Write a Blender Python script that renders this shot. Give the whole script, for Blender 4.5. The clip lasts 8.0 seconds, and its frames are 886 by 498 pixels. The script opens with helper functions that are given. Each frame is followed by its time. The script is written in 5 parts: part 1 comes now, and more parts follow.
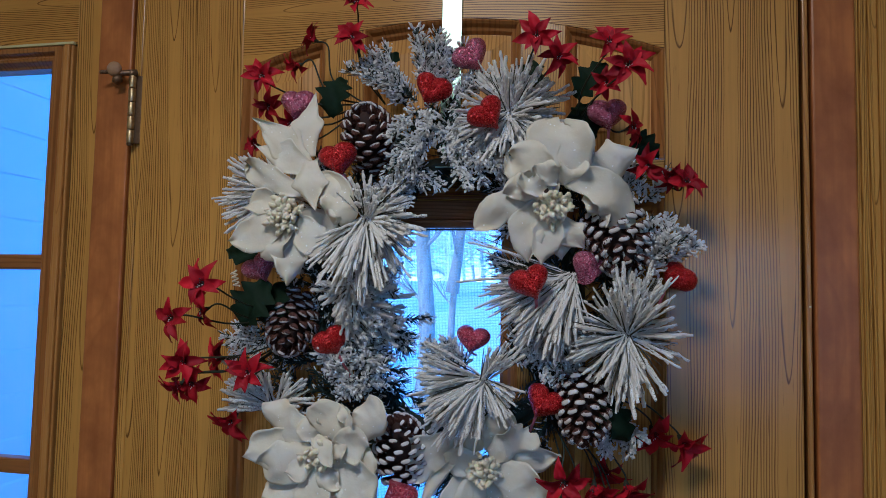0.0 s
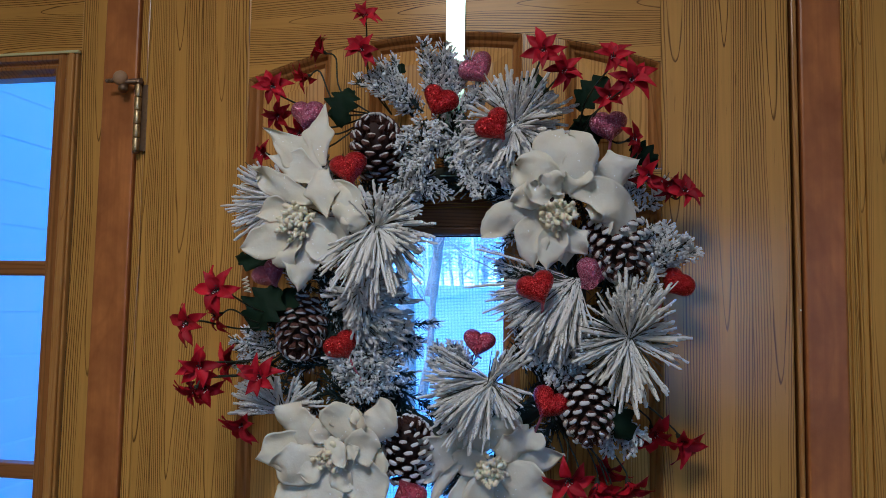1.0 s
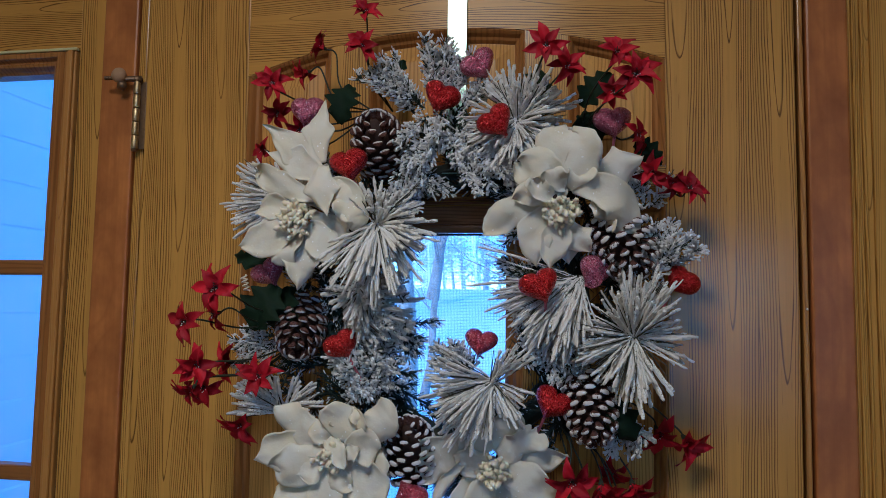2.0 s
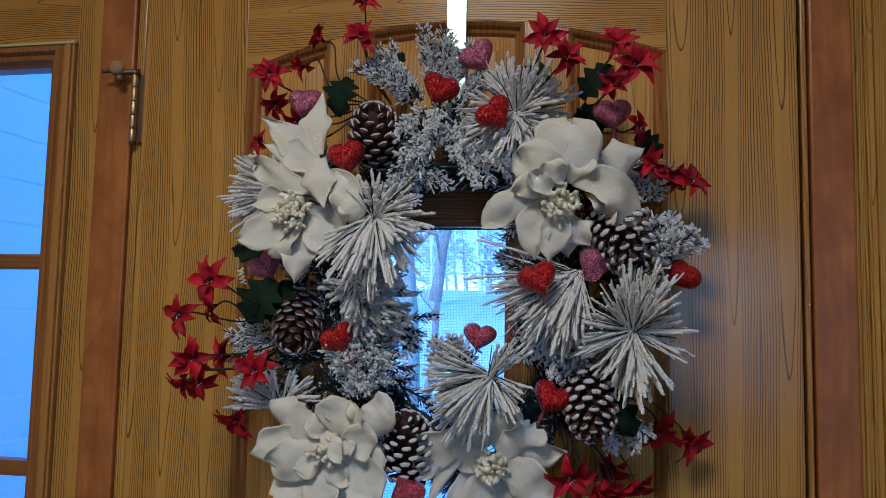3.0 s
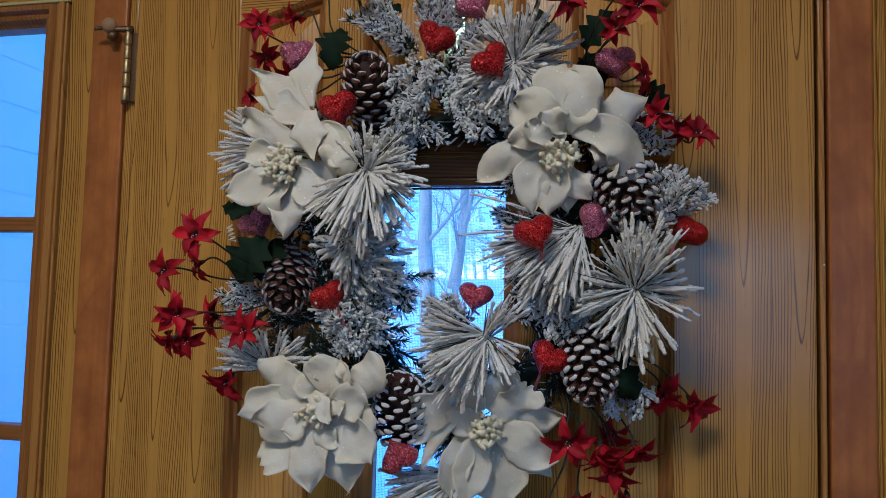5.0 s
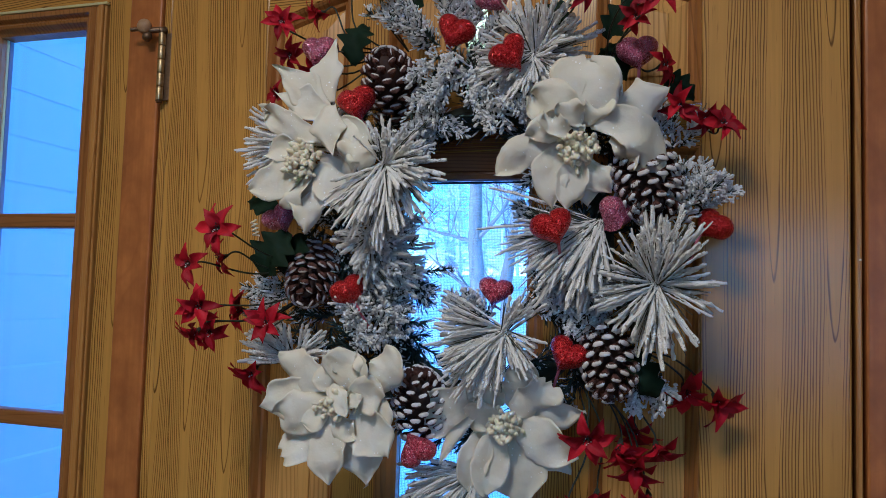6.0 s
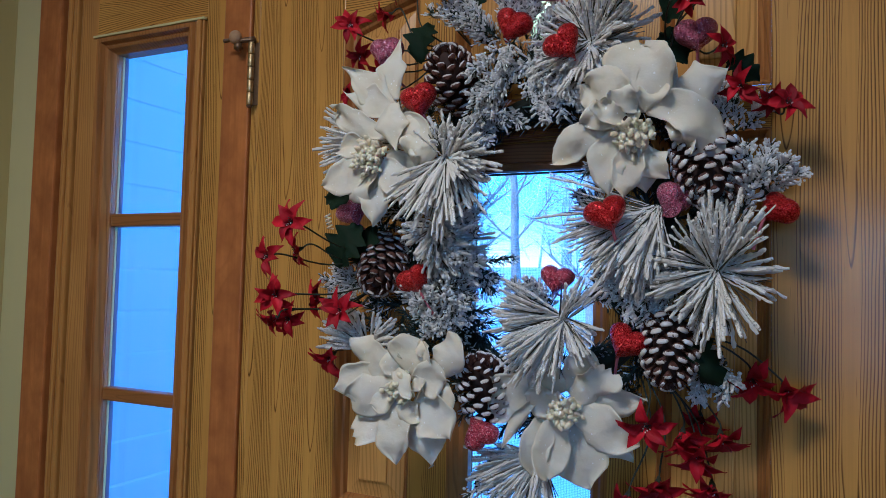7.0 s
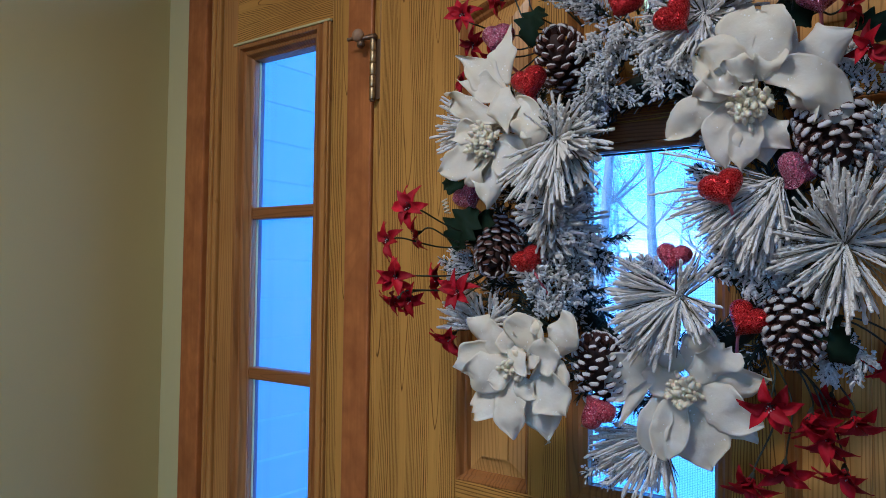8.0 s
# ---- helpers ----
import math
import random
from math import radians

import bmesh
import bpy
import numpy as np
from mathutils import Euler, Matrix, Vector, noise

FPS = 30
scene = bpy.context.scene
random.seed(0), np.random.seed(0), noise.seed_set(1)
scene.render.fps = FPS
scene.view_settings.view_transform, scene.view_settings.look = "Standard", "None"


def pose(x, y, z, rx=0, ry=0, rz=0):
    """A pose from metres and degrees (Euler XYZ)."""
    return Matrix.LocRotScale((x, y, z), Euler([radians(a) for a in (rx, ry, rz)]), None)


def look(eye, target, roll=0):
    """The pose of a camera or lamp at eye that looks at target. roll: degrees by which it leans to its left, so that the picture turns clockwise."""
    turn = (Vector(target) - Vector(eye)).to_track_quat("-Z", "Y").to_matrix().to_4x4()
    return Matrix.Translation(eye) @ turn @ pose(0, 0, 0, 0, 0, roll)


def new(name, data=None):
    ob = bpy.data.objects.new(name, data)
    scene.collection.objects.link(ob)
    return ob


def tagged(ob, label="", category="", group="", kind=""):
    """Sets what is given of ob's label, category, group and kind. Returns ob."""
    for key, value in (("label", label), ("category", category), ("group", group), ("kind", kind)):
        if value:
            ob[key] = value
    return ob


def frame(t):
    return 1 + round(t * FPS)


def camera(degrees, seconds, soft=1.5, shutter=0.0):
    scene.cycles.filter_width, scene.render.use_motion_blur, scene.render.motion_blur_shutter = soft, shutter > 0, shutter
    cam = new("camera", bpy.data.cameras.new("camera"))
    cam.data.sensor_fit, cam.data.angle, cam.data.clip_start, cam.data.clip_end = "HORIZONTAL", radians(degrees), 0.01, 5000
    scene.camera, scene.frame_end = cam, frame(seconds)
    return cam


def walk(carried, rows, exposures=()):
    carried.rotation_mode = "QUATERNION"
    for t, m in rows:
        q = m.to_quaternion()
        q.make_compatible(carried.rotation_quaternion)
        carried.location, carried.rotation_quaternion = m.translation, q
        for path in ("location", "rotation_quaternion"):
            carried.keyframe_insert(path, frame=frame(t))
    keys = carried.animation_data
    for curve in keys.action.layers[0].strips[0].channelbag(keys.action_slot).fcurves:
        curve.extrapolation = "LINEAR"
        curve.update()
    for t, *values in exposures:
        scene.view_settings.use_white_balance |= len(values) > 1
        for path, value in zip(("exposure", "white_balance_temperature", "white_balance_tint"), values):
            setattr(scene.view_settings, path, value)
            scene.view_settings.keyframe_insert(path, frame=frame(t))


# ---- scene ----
cam = camera(62.5, 8.0, soft=0.5)
EXPOSURES = [(0.0, 1.80, 4100, 9), (3.0, 1.73, 4230, 9), (4.5, 1.76, 4230, 9), (6.5, 2.00, 4150, 9), (7.5, 1.97, 4070, 10), (8.0, 2.07, 4070, 11)]
SKY_STRENGTH, WINDOW_POWER, LAMP_POWER, DIFFUSER = 0.26, 1.4, 5.7, 0.4
PATH = [
    (0, (0.209, -0.932, 1.522), (-0.211, 1.019, 1.661), 1.1),
    (0.5, (0.189, -0.957, 1.523), (-0.188, 1.002, 1.669), 1.0),
    (1, (0.179, -0.966, 1.523), (-0.18, 0.996, 1.673), 0.9),
    (1.5, (0.176, -0.96, 1.52), (-0.185, 1.002, 1.675), 0.9),
    (3, (0.181, -0.944, 1.508), (-0.19, 1.014, 1.672), 1.1),
    (3.5, (0.183, -0.935, 1.498), (-0.196, 1.022, 1.656), 1.2),
    (4, (0.188, -0.923, 1.489), (-0.2, 1.034, 1.634), 1.3),
    (4.5, (0.195, -0.912, 1.479), (-0.205, 1.043, 1.616), 1.3),
    (6, (0.24, -0.89, 1.47), (-0.325, 1.024, 1.595), 1.7),
    (6.5, (0.275, -0.887, 1.47), (-0.428, 0.983, 1.583), 1.6),
    (7, (0.309, -0.89, 1.465), (-0.556, 0.911, 1.566), 1.4),
    (7.5, (0.329, -0.894, 1.462), (-0.692, 0.824, 1.542), 1.1),
    (8, (0.34, -0.896, 1.451), (-0.838, 0.718, 1.525), 0.7),
]
walk(cam, [(t, look(eye, target, roll)) for t, eye, target, roll in PATH], EXPOSURES)

# ---- world, sun, large lights ----
world = bpy.data.worlds.new("winter_sky")
scene.world = world
world.use_nodes = True
wn = world.node_tree
sky = wn.nodes.new("ShaderNodeTexSky")
sky.sky_type = 'NISHITA'
sky.sun_disc = False
sky.sun_elevation = radians(14)
sky.sun_rotation = radians(217)
sky.air_density = 1.0
sky.dust_density = 0.2
sky.ozone_density = 6.0
wn.links.new(sky.outputs[0], wn.nodes["Background"].inputs[0])
wn.nodes["Background"].inputs[1].default_value = SKY_STRENGTH

sun_data = bpy.data.lights.new("sun", 'SUN')
sun_data.energy = 0.5
sun_data.angle = radians(12)
sun_data.color = (1.0, 0.93, 0.82)
sun_ob = new("sun", sun_data)
sun_ob.matrix_world = look((-9, -12, 4), (0, 0, 1))


def area_lamp(name, eye, target, w, h, power, colour):
    d = bpy.data.lights.new(name, 'AREA')
    d.shape, d.size, d.size_y, d.energy, d.color = 'RECTANGLE', w, h, power, colour
    o = new(name, d)
    o.matrix_world = look(eye, target)
    return o


# the window behind the camera lets the sky in; the ceiling light hangs in the hall
area_lamp("window_daylight", (1.05, -4.44, 1.45), (1.05, 0, 1.45), 1.1, 1.1, WINDOW_POWER, (0.74, 0.88, 1.0))
lamp_data = bpy.data.lights.new("ceiling_lamp", 'AREA')
lamp_data.shape, lamp_data.size, lamp_data.energy, lamp_data.color = 'DISK', 0.46, LAMP_POWER, (1.0, 0.70, 0.41)
lamp_ob = new("ceiling_lamp", lamp_data)
lamp_ob.matrix_world = look((-0.10, -1.25, 2.435), (-0.10, -1.25, 0))


# ---- materials ----
class Nodes:
    """A node material with its Principled shader."""

    def __init__(self, name):
        self.m = bpy.data.materials.new(name)
        self.m.use_nodes = True
        self.t = self.m.node_tree
        self.p = self.t.nodes["Principled BSDF"]

    def add(self, kind, operation="", data_type="", blend_type=""):
        n = self.t.nodes.new(kind)
        if operation:
            n.operation = operation
        if data_type:
            n.data_type = data_type
        if blend_type:
            n.blend_type = blend_type
        return n

    def link(self, a, b):
        self.t.links.new(a, b)

    def coords(self, scale=(1, 1, 1), vary=0.0):
        tc = self.add("ShaderNodeTexCoord")
        out = tc.outputs["Object"]
        if vary:
            info = self.add("ShaderNodeObjectInfo")
            mul = self.math('MULTIPLY', info.outputs["Random"], vary)
            plus = self.add("ShaderNodeVectorMath", operation='ADD')
            self.link(out, plus.inputs[0])
            self.link(mul, plus.inputs[1])
            out = plus.outputs[0]
        mp = self.add("ShaderNodeMapping")
        mp.inputs["Scale"].default_value = scale
        self.link(out, mp.inputs["Vector"])
        return mp.outputs[0]

    def math(self, op, a, b=None):
        n = self.add("ShaderNodeMath", operation=op)
        for i, v in enumerate((a, b)):
            if v is None:
                continue
            if isinstance(v, (int, float)):
                n.inputs[i].default_value = v
            else:
                self.link(v, n.inputs[i])
        return n.outputs[0]

    def noise(self, vec, scale, detail=2.0, rough=0.5):
        n = self.add("ShaderNodeTexNoise")
        n.inputs["Scale"].default_value = scale
        n.inputs["Detail"].default_value = detail
        n.inputs["Roughness"].default_value = rough
        self.link(vec, n.inputs["Vector"])
        return n.outputs["Fac"]

    def voronoi(self, vec, scale):
        n = self.add("ShaderNodeTexVoronoi")
        n.inputs["Scale"].default_value = scale
        self.link(vec, n.inputs["Vector"])
        return n

    def ramp(self, fac, stops):
        n = self.add("ShaderNodeValToRGB")
        e = n.color_ramp.elements
        while len(e) < len(stops):
            e.new(0.5)
        for el, (pos, col) in zip(e, stops):
            el.position = pos
            el.color = (*col, 1) if len(col) == 3 else col
        self.link(fac, n.inputs[0])
        return n.outputs[0]

    def mix(self, fac, a, b, blend='MIX'):
        n = self.add("ShaderNodeMix", data_type='RGBA', blend_type=blend)
        for v, i in ((fac, 0), (a, 6), (b, 7)):
            if isinstance(v, (int, float)):
                n.inputs[i].default_value = v
            elif isinstance(v, tuple):
                n.inputs[i].default_value = (*v, 1)
            else:
                self.link(v, n.inputs[i])
        return n.outputs[2]

    def bump(self, height, strength, distance=0.001):
        n = self.add("ShaderNodeBump")
        n.inputs["Strength"].default_value = strength
        n.inputs["Distance"].default_value = distance
        self.link(height, n.inputs["Height"])
        self.link(n.outputs[0], self.p.inputs["Normal"])
        return n

    def put(self, **kw):
        names = {"colour": "Base Color", "rough": "Roughness", "metal": "Metallic", "coat": "Coat Weight",
                 "coat_rough": "Coat Roughness", "sss": "Subsurface Weight", "spec": "Specular IOR Level", "sheen": "Sheen Weight",
                 "trans": "Transmission Weight", "ior": "IOR", "alpha": "Alpha"}
        for k, v in kw.items():
            s = self.p.inputs[names[k]]
            if isinstance(v, (int, float)):
                s.default_value = v
            elif isinstance(v, tuple):
                s.default_value = (*v, 1)
            else:
                self.link(v, s)
        return self


def pine(name, along, light, dark, spacing=310.0, pitch=0.030, slope=3.2, contrast=1.0, gloss=0.42, coat=0.27, waver=0.048):
    """Flat-sawn varnished softwood: plain bands with long pointed arches over each pith line, close straight rings between them."""
    n = Nodes(name)
    tc = n.add("ShaderNodeTexCoord")
    info = n.add("ShaderNodeObjectInfo")
    plus = n.add("ShaderNodeVectorMath", operation='ADD')
    n.link(tc.outputs["Object"], plus.inputs[0])
    n.link(n.math('MULTIPLY', info.outputs["Random"], 9.0), plus.inputs[1])
    cut = n.add("ShaderNodeSeparateXYZ")
    n.link(plus.outputs[0], cut.inputs[0])
    k = "xyz".index(along)
    u, v = cut.outputs[2 if along == "x" else 0], cut.outputs[k]
    s = [1.0, 1.0, 1.0]
    s[k] = 0.16
    flat = n.coords(tuple(s), vary=9.0)
    warp = n.math('MULTIPLY', n.math('SUBTRACT', n.noise(flat, 9.0, 1.0, 0.4), 0.5), waver)
    s[k] = 0.12
    flow = n.coords(tuple(s), vary=9.0)
    fine = n.math('MULTIPLY', n.math('SUBTRACT', n.noise(flow, 60.0, 2.0, 0.5), 0.5), 0.0052)
    d = n.math('PINGPONG', n.math('ADD', n.math('ADD', u, warp), fine), pitch)
    near = n.math('MINIMUM', d, 0.0078)
    outer = n.math('MAXIMUM', n.math('SUBTRACT', d, 0.0078), 0.0)
    heart = n.math('MULTIPLY', n.math('MULTIPLY', near, near), 3400.0)
    height = n.math('SUBTRACT', n.math('ADD', heart, n.math('MULTIPLY', outer, spacing)), n.math('MULTIPLY', v, slope))
    height = n.math('ADD', height, n.math('MULTIPLY', n.noise(flow, 11.0, 1.0, 0.4), 2.2))
    ring = n.math('FRACT', height)
    wide = n.ramp(n.math('MULTIPLY', d, 50.0), [(0.0, (0.025,) * 3), (0.15, (0.05,) * 3), (0.40, (0.20,) * 3), (0.52, (0.54,) * 3)])
    early = n.ramp(n.math('DIVIDE', n.math('SUBTRACT', 1.0, ring), wide), [(0.0, (0, 0, 0)), (0.20, (0.85, 0.85, 0.85)), (0.40, (1, 1, 1)), (1.0, (0, 0, 0))])
    fs = [260.0, 260.0, 260.0]
    fs[k] = 5.0
    fibre = n.noise(n.coords(tuple(fs), vary=9.0), 1.0, 3.0, 0.6)
    blotch = n.noise(n.coords((1, 1, 1), vary=9.0), 5.0, 3.0, 0.55)
    base = n.mix(n.ramp(blotch, [(0.3, (0, 0, 0)), (0.7, (1, 1, 1))]), light, tuple(c * q for c, q in zip(light, (0.80, 0.76, 0.68))))
    weight = n.math('MULTIPLY', early, n.ramp(n.noise(flow, 20.0, 2.0, 0.5), [(0.3, (0.68 * contrast,) * 3), (0.62, (contrast,) * 3)]))
    col = n.mix(weight, base, dark)
    col = n.mix(n.ramp(fibre, [(0.35, (0.30, 0.30, 0.30)), (0.65, (0, 0, 0))]), col, tuple(c * 0.55 for c in light), 'MIX')
    pore = n.ramp(n.noise(n.coords(tuple(700.0 if i != k else 22.0 for i in range(3)), vary=9.0), 1.0, 1.0, 0.5), [(0.70, (0, 0, 0)), (0.78, (0.45, 0.45, 0.45))])
    col = n.mix(pore, col, dark)
    n.put(colour=col, rough=n.math('ADD', n.math('MULTIPLY', fibre, 0.14), gloss - 0.06), coat=coat, coat_rough=0.17, spec=0.15)
    n.bump(n.math('ADD', n.math('MULTIPLY', early, -0.5), n.math('MULTIPLY', fibre, 0.4)), 0.16, 0.0008)
    return n.m


def stained(name, colour, dark):
    """Reddish stained casing: close grain, blotches where the stain took, a few curls."""
    n = Nodes(name)
    fibre = n.noise(n.coords((130, 130, 3.2), vary=5.0), 1.0, 3.0, 0.6)
    v = n.coords((1, 1, 0.4), vary=5.0)
    curl = n.math('FRACT', n.math('MULTIPLY', n.noise(v, 9.0, 1.6, 0.45), 11.0))
    line = n.ramp(curl, [(0.0, (0, 0, 0)), (0.55, (0, 0, 0)), (0.85, (0.55, 0.55, 0.55)), (1.0, (0, 0, 0))])
    blot = n.noise(n.coords((1, 1, 0.7), vary=5.0), 22.0, 4.0, 0.6)
    col = n.mix(n.ramp(blot, [(0.3, (0, 0, 0)), (0.72, (0.85, 0.85, 0.85))]), colour, dark)
    col = n.mix(n.math('MULTIPLY', line, 0.45), col, dark)
    col = n.mix(n.ramp(fibre, [(0.3, (0.4, 0.4, 0.4)), (0.6, (0, 0, 0))]), col, dark)
    n.put(colour=col, rough=n.math('ADD', n.math('MULTIPLY', blot, 0.15), 0.36), coat=0.14, coat_rough=0.25, spec=0.2)
    n.bump(fibre, 0.12, 0.0006)
    return n.m


def painted(name, colour, rough=0.6, grain=260.0, strength=0.12):
    n = Nodes(name)
    v = n.coords()
    f = n.noise(v, grain, 3.0, 0.6)
    b = n.noise(v, 1.7, 3.0, 0.5)
    col = n.mix(b, tuple(c * 0.93 for c in colour), tuple(min(1.0, c * 1.06) for c in colour))
    n.put(colour=col, rough=rough)
    n.bump(f, strength, 0.001)
    return n.m


def glitter(name, colour, flake, pale):
    """Foam heart covered in coarse glitter: every flake turned its own way."""
    n = Nodes(name)
    v = n.coords((1, 1, 1), vary=3.0)
    vo = n.voronoi(v, 26.0)
    sep = n.add("ShaderNodeSeparateColor")
    n.link(vo.outputs["Color"], sep.inputs[0])
    r = sep.outputs[0]
    col = n.mix(n.ramp(r, [(0.0, (0, 0, 0)), (0.86, (0.08, 0.08, 0.08)), (0.94, (0.9, 0.9, 0.9)), (1.0, (1, 1, 1))]), colour, flake)
    col = n.mix(n.ramp(sep.outputs[1], [(0.0, (0.55, 0.55, 0.55)), (0.3, (0, 0, 0))]), col, pale)
    n.put(colour=col, rough=n.ramp(sep.outputs[2], [(0.0, (0.18, 0.18, 0.18)), (1.0, (0.5, 0.5, 0.5))]), metal=0.6, coat=0.04)
    off = n.add("ShaderNodeVectorMath", operation='SUBTRACT')
    n.link(vo.outputs["Color"], off.inputs[0])
    off.inputs[1].default_value = (0.5, 0.5, 0.5)
    sc = n.add("ShaderNodeVectorMath", operation='SCALE')
    sc.inputs["Scale"].default_value = 1.3
    n.link(off.outputs[0], sc.inputs[0])
    geo = n.add("ShaderNodeNewGeometry")
    ad = n.add("ShaderNodeVectorMath", operation='ADD')
    n.link(geo.outputs["Normal"], ad.inputs[0])
    n.link(sc.outputs[0], ad.inputs[1])
    no = n.add("ShaderNodeVectorMath", operation='NORMALIZE')
    n.link(ad.outputs[0], no.inputs[0])
    n.link(no.outputs[0], n.p.inputs["Normal"])
    return n.m


PINE_LIGHT, PINE_DARK = (0.61, 0.326, 0.047), (0.060, 0.019, 0.0025)
M_pine_v = pine("pine_upright", "z", PINE_LIGHT, PINE_DARK)
M_pine_h = pine("pine_level", "x", PINE_LIGHT, PINE_DARK, 300.0, 0.036, 7.0, coat=0.09, waver=0.06)
M_panel = pine("pine_panel", "z", (0.70, 0.385, 0.080), (0.26, 0.10, 0.018), 190.0, contrast=0.7)
M_mould = pine("pine_moulding_upright", "z", (0.41, 0.180, 0.036), (0.14, 0.048, 0.011), 150.0, contrast=0.6)
M_mould_h = pine("pine_moulding_level", "x", (0.33, 0.140, 0.030), (0.12, 0.040, 0.009), 150.0, contrast=0.6)
M_head = pine("pine_head_moulding", "x", (0.32, 0.145, 0.052), (0.10, 0.040, 0.015), 260.0, contrast=0.8, coat=0.15)
M_trim = pine("pine_trim_matt", "z", PINE_LIGHT, PINE_DARK, 350.0, contrast=0.7, gloss=0.62, coat=0.0)
M_bead = pine("pine_bead_upright", "z", (0.53, 0.260, 0.048), (0.20, 0.072, 0.014), 180.0, contrast=0.6)
M_stain = stained("stained_casing", (0.51, 0.190, 0.034), (0.25, 0.084, 0.017))
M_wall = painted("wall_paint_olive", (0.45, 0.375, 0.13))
# the wall's paint lightened for the light it catches; also caulk and putty
M_strip = painted("lit_wall_and_pale_caulk", (0.58, 0.520, 0.225))
M_ceiling = painted("ceiling_paint", (0.75, 0.73, 0.68))
M_spacer = painted("violet_grey_spacer", (0.16, 0.14, 0.21), 0.5)
M_siding = painted("white_vinyl_siding", (0.44, 0.415, 0.47), 0.45, 500.0, 0.05)
M_floor = pine("floor_boards", "y", (0.17, 0.085, 0.03), (0.07, 0.03, 0.01), 150.0)

n = Nodes("dark_weatherstrip")
n.put(colour=(0.012, 0.009, 0.007), rough=0.85)
M_dark = n.m

n = Nodes("brass_worn")
v = n.coords()
w = n.noise(v, 160.0, 4.0, 0.6)
n.put(colour=n.mix(n.ramp(w, [(0.35, (0, 0, 0)), (0.7, (1, 1, 1))]), (0.62, 0.49, 0.25), (0.34, 0.24, 0.11)), metal=1.0,
      rough=n.math('ADD', n.math('MULTIPLY', w, 0.25), 0.34))
M_brass = n.m
n = Nodes("bronze_dull")
w = n.noise(n.coords(), 240.0, 3.0, 0.6)
n.put(colour=n.mix(w, (0.14, 0.09, 0.05), (0.26, 0.17, 0.09)), metal=0.8, rough=0.5)
M_bronze = n.m
n = Nodes("tan_rubber")
w = n.noise(n.coords(), 300.0, 3.0, 0.6)
n.put(colour=n.mix(w, (0.42, 0.26, 0.13), (0.30, 0.18, 0.085)), rough=0.7)
M_rubber = n.m
n = Nodes("hanger_metal")
w = n.noise(n.coords((1, 1, 0.05)), 600.0, 2.0, 0.5)
n.put(colour=(0.50, 0.68, 0.54), metal=1.0, rough=n.math('ADD', n.math('MULTIPLY', w, 0.12), 0.30))
M_hanger = n.m
n = Nodes("window_glass")
n.put(colour=(1, 1, 1), rough=0.0, trans=1.0, ior=1.45)
M_glass = n.m
n = Nodes("screen_wire")
n.put(colour=(0.32, 0.34, 0.36), rough=0.5, metal=0.3)
M_wire = n.m

# flowers, cones and greenery
n = Nodes("white_foam_petal")
v = n.coords((1, 1, 1), vary=2.0)
soft = n.noise(v, 28.0, 3.0, 0.55)
fine = n.noise(v, 420.0, 3.0, 0.6)
col = n.mix(n.ramp(soft, [(0.32, (0, 0, 0)), (0.68, (1, 1, 1))]), (0.71, 0.65, 0.49), (0.735, 0.705, 0.60))
spark = n.voronoi(v, 700.0)
sep = n.add("ShaderNodeSeparateColor")
n.link(spark.outputs["Color"], sep.inputs[0])
isle = n.ramp(n.noise(v, 45.0, 2.0, 0.5), [(0.50, (0, 0, 0)), (0.62, (1, 1, 1))])
dot = n.math('MULTIPLY', n.math('GREATER_THAN', sep.outputs[0], 0.985), isle)
n.put(colour=n.mix(dot, col, (0.95, 0.95, 0.93)), rough=n.math('SUBTRACT', 0.78, n.math('MULTIPLY', dot, 0.68)), sss=0.22, spec=0.12)
n.p.inputs["Subsurface Radius"].default_value = (0.004, 0.003, 0.002)
n.bump(n.math('ADD', n.math('ADD', soft, n.math('MULTIPLY', n.noise(v, 95.0, 3.0, 0.6), 0.5)), n.math('MULTIPLY', fine, 0.15)), 0.45, 0.0032)
M_petal = n.m
n = Nodes("pearl_stamen")
w = n.noise(n.coords(), 300.0, 2.0, 0.5)
n.put(colour=n.mix(w, (0.80, 0.72, 0.48), (0.88, 0.83, 0.66)), rough=0.3, sss=0.2, coat=0.3)
n.p.inputs["Subsurface Radius"].default_value = (0.003, 0.002, 0.001)
M_stamen = n.m


def flocked(name, white, under, amount):
    """Snow flocking over green: mostly white, the needle shows through in streaks."""
    n = Nodes(name)
    v = n.coords()
    geo = n.add("ShaderNodeNewGeometry")
    isl = geo.outputs["Random Per Island"]
    f = n.noise(v, 520.0, 3.0, 0.65)
    t = n.math('ADD', f, n.math('MULTIPLY', n.math('SUBTRACT', isl, 0.5), 0.25))
    fac = n.ramp(t, [(amount - 0.06, (0, 0, 0)), (amount + 0.06, (1, 1, 1))])
    tone = n.mix(isl, white, tuple(c * 0.8 for c in white))
    n.put(colour=n.mix(fac, under, tone), rough=0.85, spec=0.2)
    n.bump(n.noise(v, 900.0, 3.0, 0.7), 0.9, 0.0015)
    return n.m


